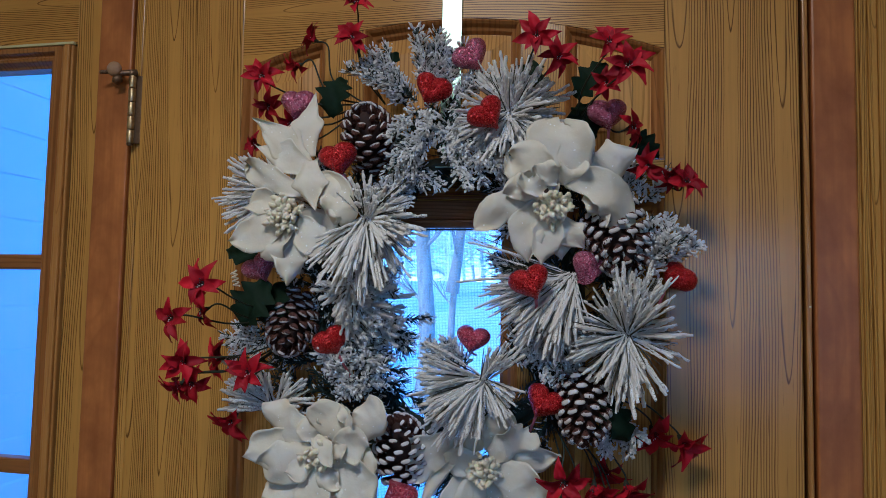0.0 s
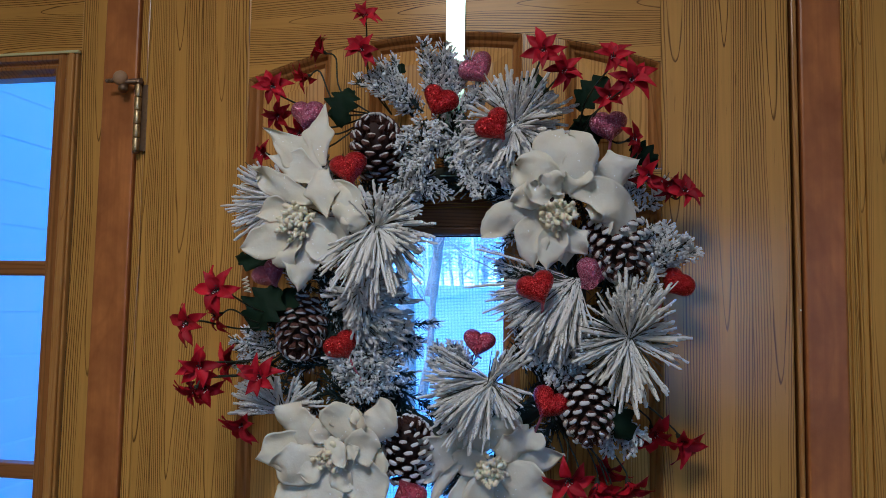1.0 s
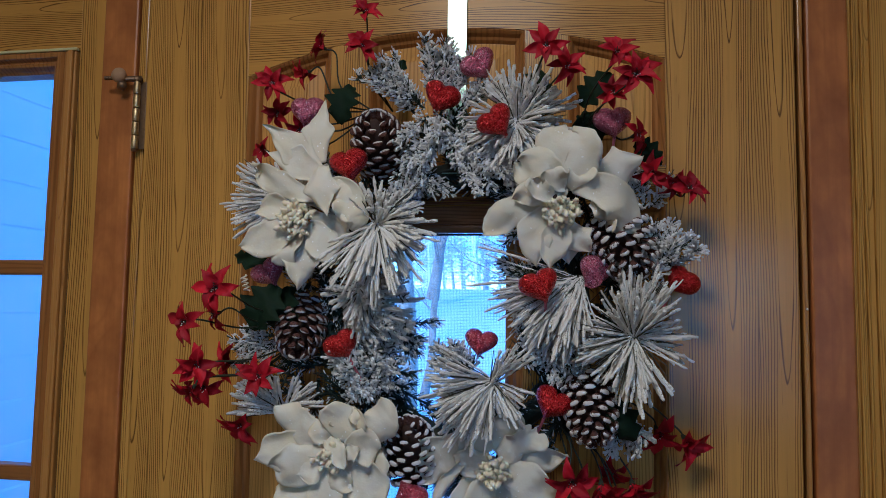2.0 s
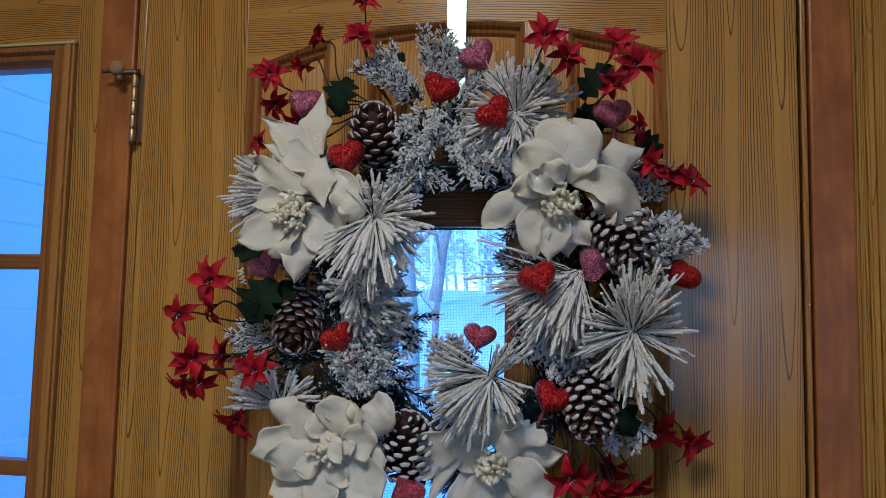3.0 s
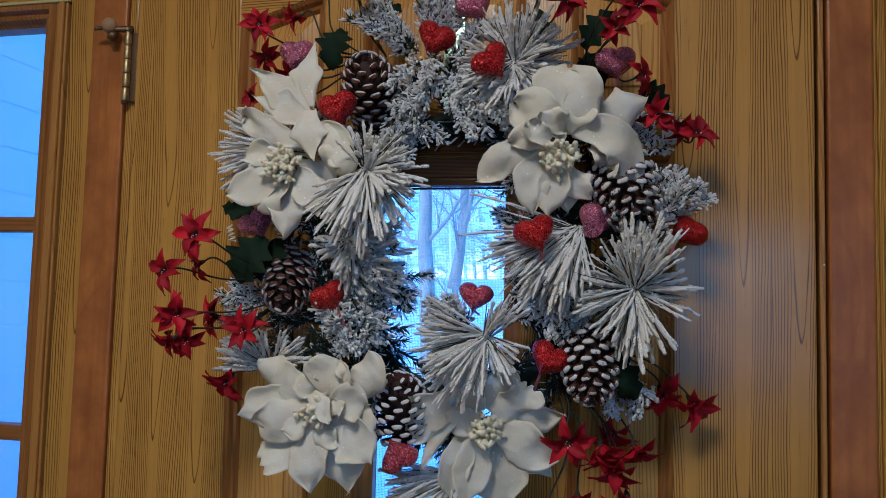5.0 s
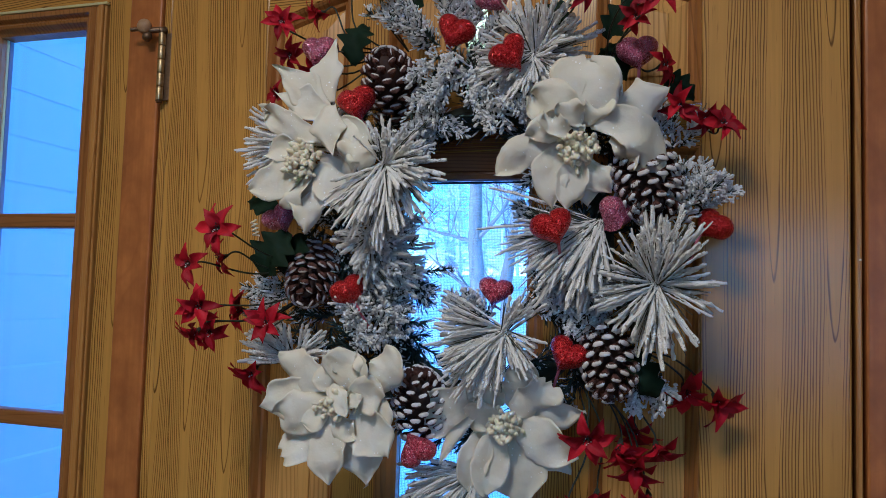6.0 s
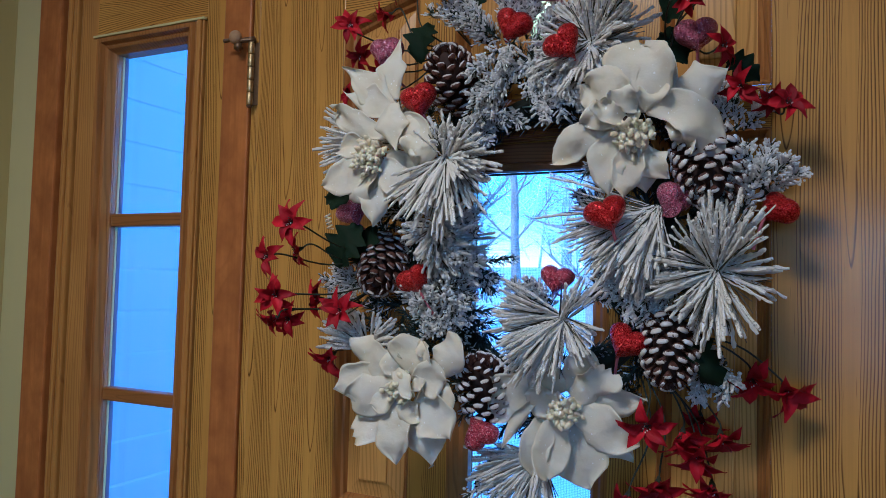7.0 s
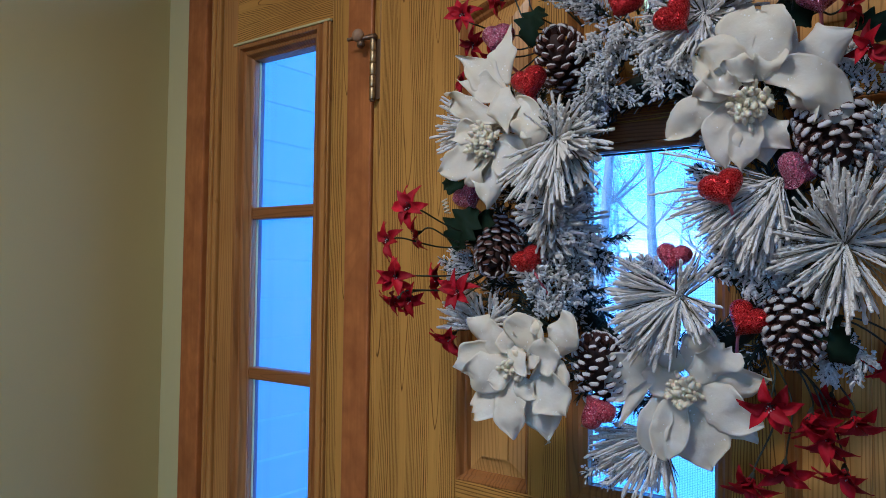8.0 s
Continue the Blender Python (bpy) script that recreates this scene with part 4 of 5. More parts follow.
white_flower(0.08, -0.084, 1.331, [
    (0.000, 0.018, 0.021, 0.069, 0.045, -0.005, -0.006, -0.002, -0.006, "round"), (0.005, 0.015, 0.048, 0.049, 0.045, -0.004, 0.002, 0.009, 0.008, "tooth"), (0.018, 0.014, 0.087, 0.016, 0.042, -0.004, -0.008, -0.004, -0.006, "leaf"),
    (0.009, 0.007, 0.080, -0.032, 0.058, -0.005, 0.000, 0.008, 0.004, "leaf"), (0.021, -0.013, 0.073, -0.054, 0.051, 0.003, -0.008, -0.004, -0.006, "barb"), (0.004, -0.014, 0.025, -0.093, 0.084, -0.004, -0.006, 0.000, -0.004, "leaf"),
    (-0.005, -0.005, -0.020, -0.082, 0.045, -0.004, 0.002, 0.009, 0.006, "round"), (-0.014, 0.000, -0.043, -0.086, 0.040, -0.004, -0.003, 0.002, -0.002, "leaf"), (-0.031, 0.011, -0.073, -0.050, 0.017, -0.005, 0.004, 0.009, 0.008, "leaf"),
    (-0.021, 0.020, -0.092, -0.008, 0.065, -0.007, -0.006, 0.002, -0.002, "tooth"), (-0.006, 0.011, -0.049, 0.012, 0.041, 0.004, 0.004, 0.009, 0.004, "round"), (-0.009, 0.014, -0.041, 0.047, 0.044, -0.003, -0.006, 0.000, -0.004, "round")],
    70, "white foam flower with wide pointed petals and pearly stamens", 0.018, 6, -8)


# glitter hearts
def heart_mesh(name, material, puff=0.70, nt=40, nf=14):
    vs, fs = [], []
    for j in range(nf + 1):
        f = math.pi * (j / nf - 0.5)
        s, h = max(0.0, math.cos(f)) ** 0.75, math.sin(f)
        for i in range(nt):
            t = 2 * math.pi * i / nt
            hx = 16 * math.sin(t) ** 3 / 17.0
            hy = (13 * math.cos(t) - 3.9 * math.cos(2 * t) - 1.6 * math.cos(3 * t) - 0.6 * math.cos(4 * t) + 1.6) / 17.0
            r = math.hypot(hx, hy)
            fat = 0.72 + 0.28 * min(1.0, r)
            vs.append((hx * s, hy * s, h * puff * fat * (0.75 + 0.25 * s)))
    for j in range(nf):
        for i in range(nt):
            a, b = j * nt + i, j * nt + (i + 1) % nt
            fs.append((a, b, b + nt, a + nt))
    me = bpy.data.meshes.new(name)
    me.from_pydata(vs, [], fs)
    me.materials.append(material)
    me.polygons.foreach_set("use_smooth", [True] * len(me.polygons))
    return me


HEART = {c: heart_mesh("heart", m) for c, m in (("red", M_heart_red), ("pink", M_heart_pink), ("rose", M_heart_rose))}
HEARTS = [("red", 0.013, -0.100, 1.771, 0, 5, -25, 0.0220), ("red", 0.085, -0.133, 1.730, 15, 0, 40, 0.0210), ("red", -0.088, -0.140, 1.682, -8, 10, 12, 0.0220),
          ("red", -0.096, -0.124, 1.471, -12, 46, 44, 0.0205), ("red", 0.136, -0.142, 1.542, 10, 20, 22, 0.0215), ("red", 0.294, -0.074, 1.552, 20, 55, -62, 0.0200),
          ("red", 0.148, -0.098, 1.409, 12, 25, -32, 0.0215), ("pink", -0.155, -0.104, 1.757, -8, 12, -4, 0.0225), ("pink", -0.203, -0.096, 1.556, 0, 18, 34, 0.0205),
          ("rose", 0.061, -0.066, 1.475, 0, 0, -10, 0.0195), ("pink", 0.196, -0.098, 1.560, 58, 0, -18, 0.0205), ("rose", -0.017, -0.102, 1.297, 0, 0, -150, 0.0210),
          ("pink", 0.059, -0.094, 1.811, 0, 0, 32, 0.0215), ("pink", 0.217, -0.096, 1.735, 10, 25, 5, 0.0215)]
WORDS = {"red": "puffed red glitter heart", "pink": "puffed pale pink glitter heart", "rose": "puffed rose red glitter heart"}
for c, x, y, z, yaw, pit, roll, r in HEARTS:
    h = part("heart", HEART[c], None, wreath, WORDS[c], m=facing(x, y, z, yaw, pit, roll) @ Matrix.Scale(r * 1.12, 4))
    acc = ([], [])
    tube(acc, [(0, -0.60, -0.1), (0.03, -0.8, -0.8), (0.06, -0.95, -1.9)], (0.075, 0.07, 0.07), 6)
    part("stick", acc, M_stick, h)


# cones
def scale_mesh(name, material):
    """One woody cone scale; local y runs from root to rim, the rim is thick."""
    prof = [(0.0, 0.0024, 0.0010), (0.006, 0.0046, 0.0013), (0.012, 0.0070, 0.0019), (0.0165, 0.0082, 0.0033), (0.0193, 0.0082, 0.0045), (0.0208, 0.0070, 0.0045), (0.0220, 0.0044, 0.0028)]
    vs, fs = [], []
    for y, w, t in prof:
        for k in range(8):
            a = 2 * math.pi * k / 8
            cup = 0.22 * abs(math.cos(a)) ** 2 * w
            vs.append((w * math.cos(a), y, t * math.sin(a) + cup + 0.0015 * (y / 0.02) ** 2))
    for i in range(len(prof) - 1):
        for k in range(8):
            a, b = i * 8 + k, i * 8 + (k + 1) % 8
            fs.append((a, b, b + 8, a + 8))
    fs.append(tuple(range(7, -1, -1)))
    fs.append(tuple((len(prof) - 1) * 8 + k for k in range(8)))
    me = bpy.data.meshes.new(name)
    me.from_pydata(vs, [], fs)
    me.materials.append(material)
    me.polygons.foreach_set("use_smooth", [True] * len(me.polygons))
    return me


SCALE = {"light": scale_mesh("scale", M_cone_light), "snow": scale_mesh("scale", M_cone_snow)}


def pine_cone(x, y, z, axis, length, radius, kind, open_, label, count=62, size=1.0):
    """axis: the way its tip points, as seen from the room (right, up, towards the viewer)."""
    d = (FACE.to_3x3() @ Vector(axis)).normalized()
    m = Matrix.Translation((x, y, z)) @ d.to_track_quat('Z', 'Y').to_matrix().to_4x4()
    acc = ([], [])
    tube(acc, [(0, 0, -length * 0.5), (0, 0, -length * 0.3), (0, 0, length * 0.1), (0, 0, length * 0.42)], (radius * 0.3, radius * 0.5, radius * 0.42, radius * 0.12), 12)
    cone = part("pine_cone", acc, M_core, wreath, label, m=m, smooth=True)
    rng = random.Random(int(abs(x) * 5000) + 11)
    for i in range(count):
        t = (i + 0.5) / count
        h = length * (-0.46 + 0.92 * t)
        rad = radius * (0.92 - 0.12 * (1 - t)) * math.sqrt(max(0.05, 1 - (max(0.0, (t - 0.28) / 0.74)) ** 2.2))
        a = math.degrees(i * 2.39996)
        up = 8 + open_ + 58 * t ** 1.5 + rng.uniform(-5, 5)
        reach = 0.0212 * size * (1.0 - 0.32 * t ** 3)
        root = max(0.0, rad - reach * math.cos(radians(up)))
        s = size * (1.0 - 0.32 * t ** 3)
        mm = pose(0, 0, h - reach * 0.5 * math.sin(radians(up)), 0, 0, a) @ Matrix.Translation((0, root, 0)) @ pose(0, 0, 0, up, 0, 0) @ Matrix.Scale(s, 4)
        part("scale", SCALE[kind], None, cone, m=mm)


pine_cone(-0.066, -0.094, 1.719, (0.08, 0.52, 0.85), 0.086, 0.041, "light", 6, "brown pine cone with frosted scale rims", 80, 0.88)
pine_cone(-0.165, -0.078, 1.487, (0.12, -0.62, 0.78), 0.086, 0.039, "light", 6, "brown pine cone hanging tip down, lightly frosted", 78, 0.88)
pine_cone(-0.020, -0.082, 1.347, (0.0, 0.80, 0.60), 0.086, 0.041, "snow", -4, "open pine cone with thick snowy rims", 84, 0.80)
pine_cone(0.230, -0.086, 1.594, (0.25, -0.80, 0.54), 0.090, 0.045, "snow", 0, "large pine cone with snowy rims behind the flower", 88, 0.88)
pine_cone(0.192, -0.090, 1.402, (0.10, -0.78, 0.62), 0.082, 0.038, "snow", -2, "open pine cone heavily tipped with snow", 80, 0.82)


# flocked needle picks
def needle_pick(x, y, z, fans, label, material, seed, r=0.0023):
    """fans: (mid angle, half spread, low and high lift towards the viewer, count, length), angles in degrees counterclockwise from +x."""
    rng = random.Random(seed)
    acc, thin = ([], []), ([], [])
    o = Vector((0, 0, 0))
    for mid, spread, lo, hi, count, ln in fans:
        for _ in range(int(count * 0.98)):
            a = radians(mid + spread * (rng.random() + rng.random() - 1) * 1.25)
            e = radians(rng.uniform(lo, hi))
            d = Vector((math.cos(a) * math.cos(e), math.sin(a) * math.cos(e), math.sin(e)))
            L = ln * rng.uniform(0.72, 1.08)
            bend = Vector((rng.uniform(-1, 1), rng.uniform(-1, 1) - 0.25, rng.uniform(-1, 1))) * L * 0.14
            root = o + Vector((rng.uniform(-1, 1), rng.uniform(-1, 1), rng.uniform(-1, 1))) * 0.004
            rr = r * rng.choice((0.5, 0.66, 0.78, 0.86, 0.94, 1.0))
            pts, rad = [], []
            for i in range(20):
                t = i / 19
                pts.append(root + d * L * t + bend * t * t + Vector((rng.uniform(-1, 1), rng.uniform(-1, 1), rng.uniform(-1, 1))) * 0.0005)
                rad.append(rr * (0.40 + 0.60 * min(1.0, t * 1.7)) * rng.uniform(0.66, 1.30))
            rad[-1] *= 0.72
            tube(acc, pts, rad, 6)
            if rng.random() < 0.95:
                d2 = (d + Vector((rng.uniform(-1, 1), rng.uniform(-1, 1), -0.5)) * 0.22).normalized()
                tube(thin, [root, root + d2 * L * 0.45, root + d2 * L * rng.uniform(0.7, 0.95)], (0.0009, 0.0008, 0.0005), 4)
    pick = tagged(part("needle_pick", acc, material, wreath, label, m=facing(x, y, z)), kind="stuff")
    tagged(part("needle", thin, M_needle, pick, "bare brownish green needles under the flock"), kind="stuff")
    return pick


needle_pick(-0.054, -0.130, 1.615, [(264, 48, 5, 45, 86, 0.088), (325, 36, 5, 45, 46, 0.076), (62, 60, 15, 65, 40, 0.050), (10, 26, 10, 45, 22, 0.066)],
            "long snow-flocked pine needles fanning downward", M_flock, 21)
needle_pick(-0.185, -0.060, 1.655, [(178, 42, -5, 35, 72, 0.080), (212, 30, -5, 25, 34, 0.074), (142, 25, 0, 25, 20, 0.070), (20, 60, -5, 20, 44, 0.062)], "bundle of snow-flocked pine needles", M_flock, 22)
needle_pick(0.106, -0.092, 1.742, [(20, 70, 0, 55, 80, 0.066), (110, 50, 0, 50, 40, 0.062), (235, 55, 5, 45, 44, 0.070), (300, 40, 5, 50, 26, 0.052)],
            "starburst of snow-flocked pine needles", M_flock, 23)
needle_pick(0.238, -0.100, 1.487, [(264, 34, 5, 45, 60, 0.074), (92, 46, 5, 55, 54, 0.076), (8, 38, -5, 30, 26, 0.064), (190, 40, 0, 35, 34, 0.070), (66, 34, 0, 40, 34, 0.08)],
            "full starburst of snow-flocked pine needles", M_flock, 24, 0.0022)
needle_pick(0.080, -0.104, 1.432, [(190, 45, 5, 45, 64, 0.080), (240, 35, 5, 40, 50, 0.078), (310, 45, -5, 35, 26, 0.055), (55, 25, 10, 45, 16, 0.060)],
            "sweeping tuft of snow-flocked pine needles", M_flock, 25)
needle_pick(0.172, -0.094, 1.552, [(222, 30, 0, 35, 50, 0.082), (180, 22, 0, 25, 10, 0.118), (255, 30, 0, 30, 42, 0.084), (200, 20, 5, 25, 14, 0.098)],
            "long thin flocked needles reaching over the window", M_flock_thin, 26, 0.0016)
needle_pick(0.180, -0.098, 1.552, [(238, 26, 0, 32, 62, 0.088), (262, 24, 0, 30, 34, 0.080)], "thick snow-flocked needles hanging beside the window", M_flock, 31, 0.0023)
needle_pick(-0.112, -0.066, 1.520, [(345, 26, 5, 40, 44, 0.098), (310, 26, 5, 45, 36, 0.078), (18, 24, 5, 40, 30, 0.088)], "shaded flocked pine needles", M_flock, 27, 0.0023)
needle_pick(-0.082, -0.098, 1.538, [(320, 75, 5, 65, 46, 0.050), (200, 40, 0, 50, 18, 0.044), (285, 30, 10, 55, 18, 0.058)], "loose tangle of thickly snowed twigs", M_flock, 33, 0.0029)
needle_pick(-0.186, -0.074, 1.385, [(160, 28, 0, 30, 44, 0.066), (130, 30, 0, 30, 22, 0.050), (30, 50, 0, 30, 30, 0.055)], "bundle of snow-flocked pine needles", M_flock, 28)
needle_pick(0.045, -0.064, 1.270, [(215, 32, -5, 25, 50, 0.088), (260, 35, -5, 25, 34, 0.062), (185, 20, 0, 20, 16, 0.080)], "flocked pine needles hanging below the flowers", M_flock, 29)


# short fir tips with snow clumps
def fir_tip(x, y, z, angle, lift, length, snow, seed, density=1.0, needle=0.017, label=""):
    rng = random.Random(seed)
    green, white = ([], []), ([], [])
    e = radians(lift)
    d = Vector((0, math.cos(e), math.sin(e)))
    bend = Vector((rng.uniform(-0.2, 0.2), 0, rng.uniform(-0.2, 0.15))) * length
    spine = [d * length * t + bend * t * t for t in (0, 0.25, 0.5, 0.75, 1.0)]
    tube(green, spine, (0.0018, 0.0017, 0.0015, 0.0013, 0.001), 5)
    if snow > 0.6:
        tube(white, [p + Vector((0, 0, 0.0004)) for p in spine[1:]], (0.0021, 0.0024, 0.0022, 0.0016), 5)
    count = int(length / 0.0011 * density)
    for i in range(count):
        t = rng.random() ** 0.85
        p = d * length * t + bend * t * t
        a = rng.uniform(0, 6.283)
        side_v = Vector((math.cos(a), 0, math.sin(a)))
        side_v = (side_v - d * side_v.dot(d)).normalized()
        nd = (side_v * 0.85 + d * (0.55 + 0.7 * t) + Vector((rng.uniform(-0.3, 0.3), rng.uniform(-0.3, 0.3), 0.15 + rng.uniform(-0.3, 0.3)))).normalized()
        L = needle * rng.uniform(0.55, 1.15) * (1.0 - 0.25 * t)
        tip = p + nd * L
        tube(green, [p, p + nd * L * 0.5, tip], (0.0006, 0.0006, 0.0004), 3)
        clump = noise.noise((p.x * 90 + x * 400, p.y * 90, p.z * 90 + z * 400 + a * 0.3)) > -0.06
        if rng.random() < snow * (1.25 if clump else 0.45):
            f = rng.uniform(0.25, 0.60) if snow > 0.85 else rng.uniform(0.40, 0.70)
            fat = (1.0 if snow > 0.85 else 0.72) * (1.2 if clump else 0.8)
            tube(white, [p + nd * L * f, p + nd * L * (f * 0.4 + 0.6), tip + nd * 0.0006, tip + nd * 0.0017], (0.0006 * fat, rng.uniform(0.0007, 0.0014) * fat, rng.uniform(0.0008, 0.0017) * fat, 0.0005 * fat), 5)
    if snow > 0.6:
        for i in range(int(count * 0.30)):
            t = rng.random()
            off = Vector((rng.uniform(-1, 1), rng.uniform(-0.4, 0.4), rng.uniform(-0.2, 1))) * needle * 0.62
            blob(white, d * length * t + bend * t * t + off, rng.uniform(0.0009, 0.0021), Vector((rng.uniform(-1, 1), rng.uniform(-1, 1), rng.uniform(-1, 1.01))), rng.uniform(0.8, 1.5), rng)
    tip_ob = part("fir_tip", green, M_green, wreath, label or "green fir tip dusted with snow", m=facing(x, y, z, 0, 0, angle - 90))
    if white[0]:
        tagged(part("snow", white, M_snow, tip_ob, "clumped snow flock on the needle ends"), kind="stuff")
    return tagged(tip_ob, kind="stuff")


# zones: (x, y, z, reach, heading, spread, lift, count, length, snow)
ZONES = [(-0.020, -0.078, 1.772, 0.014, 138, 14, 24, 10, 0.066, 0.84), (0.010, -0.075, 1.785, 0.012, 92, 14, 22, 9, 0.054, 0.84), (0.035, -0.068, 1.772, 0.018, 70, 50, 20, 9, 0.040, 0.75),
         (0.015, -0.088, 1.735, 0.030, 262, 45, 28, 12, 0.052, 0.88), (0.072, -0.086, 1.715, 0.026, 268, 40, 28, 9, 0.050, 0.88), (-0.025, -0.080, 1.700, 0.020, 300, 50, 20, 5, 0.045, 0.8),
         (-0.088, -0.088, 1.420, 0.020, 75, 75, 48, 11, 0.042, 0.95), (-0.072, -0.082, 1.435, 0.016, 20, 35, 40, 5, 0.036, 0.95), (0.172, -0.064, 1.490, 0.026, 235, 60, 28, 12, 0.046, 0.93),
         (0.245, -0.062, 1.550, 0.018, 85, 45, 32, 8, 0.052, 0.95), (0.268, -0.052, 1.580, 0.014, 65, 35, 26, 5, 0.044, 0.95), (0.250, -0.052, 1.645, 0.012, 75, 40, 24, 5, 0.040, 0.92),
         (0.230, -0.046, 1.395, 0.016, 280, 35, 18, 6, 0.050, 0.92), (-0.208, -0.062, 1.470, 0.016, 185, 50, 22, 7, 0.042, 0.8), (-0.140, -0.050, 1.660, 0.022, 20, 70, 15, 9, 0.046, 0.4), (0.042, -0.056, 1.448, 0.012, 130, 40, 25, 7, 0.038, 0.93),
         (-0.040, -0.075, 1.645, 0.018, 20, 45, 40, 8, 0.036, 0.92), (-0.072, -0.062, 1.494, 0.014, 345, 25, 15, 8, 0.064, 0.5), (-0.080, -0.054, 1.420, 0.018, 340, 40, 18, 8, 0.045, 0.3),
         (0.112, -0.056, 1.465, 0.022, 20, 60, 20, 9, 0.050, 0.5), (-0.150, -0.055, 1.540, 0.030, 200, 90, 15, 10, 0.050, 0.3), (-0.115, -0.055, 1.500, 0.025, 270, 90, 15, 9, 0.050, 0.3), (-0.170, -0.050, 1.430, 0.025, 200, 90, 15, 8, 0.048, 0.35), (-0.005, -0.060, 1.255, 0.016, 240, 40, 20, 4, 0.036, 0.85),
         (0.150, -0.050, 1.640, 0.030, 180, 60, 20, 8, 0.050, 0.6), (0.130, -0.050, 1.560, 0.020, 190, 50, 15, 8, 0.055, 0.55),
         (-0.082, -0.072, 1.540, 0.020, 330, 45, 30, 8, 0.044, 0.92), (-0.090, -0.070, 1.492, 0.016, 350, 30, 25, 7, 0.052, 0.88),
         (-0.072, -0.078, 1.515, 0.022, 335, 50, 36, 10, 0.042, 0.96), (-0.082, -0.066, 1.470, 0.016, 350, 40, 24, 7, 0.044, 0.66)]
seed = 300
for x, y, z, reach, head, spread, lift, count, ln, snow in ZONES:
    for _ in range(count):
        seed += 1
        fir_tip(x + rnd.uniform(-reach, reach), y + rnd.uniform(-0.008, 0.008), z + rnd.uniform(-reach, reach), head + rnd.uniform(-spread, spread), lift + rnd.uniform(-12, 12),
                ln * rnd.uniform(0.8, 1.15), snow, seed, 1.9 if snow > 0.85 else 1.9, 0.0155 + rnd.uniform(-0.002, 0.003), "fir tip thick with clumped snow" if snow > 0.85 else "green fir tip dusted with snow")
# the green body of the wreath: tips wired all round the ring
k = 0
for i in range(58):
    a = 2 * math.pi * i / 58
    for rad, turn in ((0.125, 65), (0.165, -50), (0.15, 10), (0.182, -95)):
        ra = a + rnd.uniform(-0.06, 0.06)
        x = CX + rad * math.cos(ra) * 1.02
        z = CZ + rad * math.sin(ra) * 1.18
        ang = math.degrees(ra) + turn + rnd.uniform(-25, 25)
        if turn == 65:
            ang = math.degrees(ra) + 95 + rnd.uniform(-20, 20)
        fir_tip(x, rnd.uniform(-0.055, -0.022), z, ang, rnd.uniform(0, 25), rnd.uniform(0.045, 0.065), 0.13, 900 + k, 1.0)
        k += 1
ringpts = [(CX + 0.145 * math.cos(i * math.pi / 24), -0.022, CZ + 0.172 * math.sin(i * math.pi / 24)) for i in range(49)]
acc = ([], [])
tube(acc, ringpts, [0.012] * 49, 8)
part("ring", acc, M_stem, wreath, "dark wire ring wound with stems")


# red silk flowers
def red_petal():
    nu, nv, L, W = 10, 4, 0.0275, 0.0122
    vs, fs = [], []
    for i in range(nu + 1):
        s = i / nu
        w = W * 0.5 * (math.sin(math.pi * min(1, s * 0.92 + 0.10)) ** 0.8) * (1.0 if s < 0.6 else 1 - 0.5 * ((s - 0.6) / 0.4) ** 2) + 0.0003
        for j in range(nv + 1):
            t = 2 * j / nv - 1
            vs.append((w * t, L * s, 0.016 * s - 0.022 * s * s + 0.52 * w * abs(t) + 0.0012 * math.sin(9 * s + 2 * t)))
    for i in range(nu):
        for j in range(nv):
            a = i * (nv + 1) + j
            fs.append((a, a + 1, a + nv + 2, a + nv + 1))
    k = len(vs)
    vs += [(x, y, z - 0.0004) for x, y, z in vs]
    fs += [tuple(k + q for q in reversed(f)) for f in fs]
    me = bpy.data.meshes.new("petal")
    me.from_pydata(vs, [], fs)
    me.materials.append(M_red)
    me.polygons.foreach_set("use_smooth", [True] * len(me.polygons))
    return me


RED_PETAL = red_petal()
acc = ([], [])
rng = random.Random(5)
for i in range(13):
    a = i * 2.4
    rr = 0.0042 * math.sqrt((i + 0.5) / 13)
    top = Vector((rr * math.cos(a) * 1.3, rr * math.sin(a) * 1.3, 0.0075 + rng.uniform(-0.002, 0.002)))
    blob(acc, top, 0.0008, None, 1.2, rng)
anthers = len(acc[1])
for i in range(13):
    a = i * 2.4
    rr = 0.0042 * math.sqrt((i + 0.5) / 13)
    tube(acc, [(rr * 0.3 * math.cos(a), rr * 0.3 * math.sin(a), 0), (rr * math.cos(a) * 1.3, rr * math.sin(a) * 1.3, 0.0070)], (0.0004, 0.0004), 4)
tube(acc, [(0, 0, -0.006), (0, 0, 0.0), (0, 0, 0.002)], (0.0016, 0.0036, 0.002), 8)
RED_EYE = bpy.data.meshes.new("red_flower")
RED_EYE.from_pydata(acc[0], [], acc[1])
RED_EYE.materials.append(M_anther)
RED_EYE.materials.append(M_stem)
RED_EYE.polygons.foreach_set("material_index", [0 if k < anthers else 1 for k in range(len(RED_EYE.polygons))])


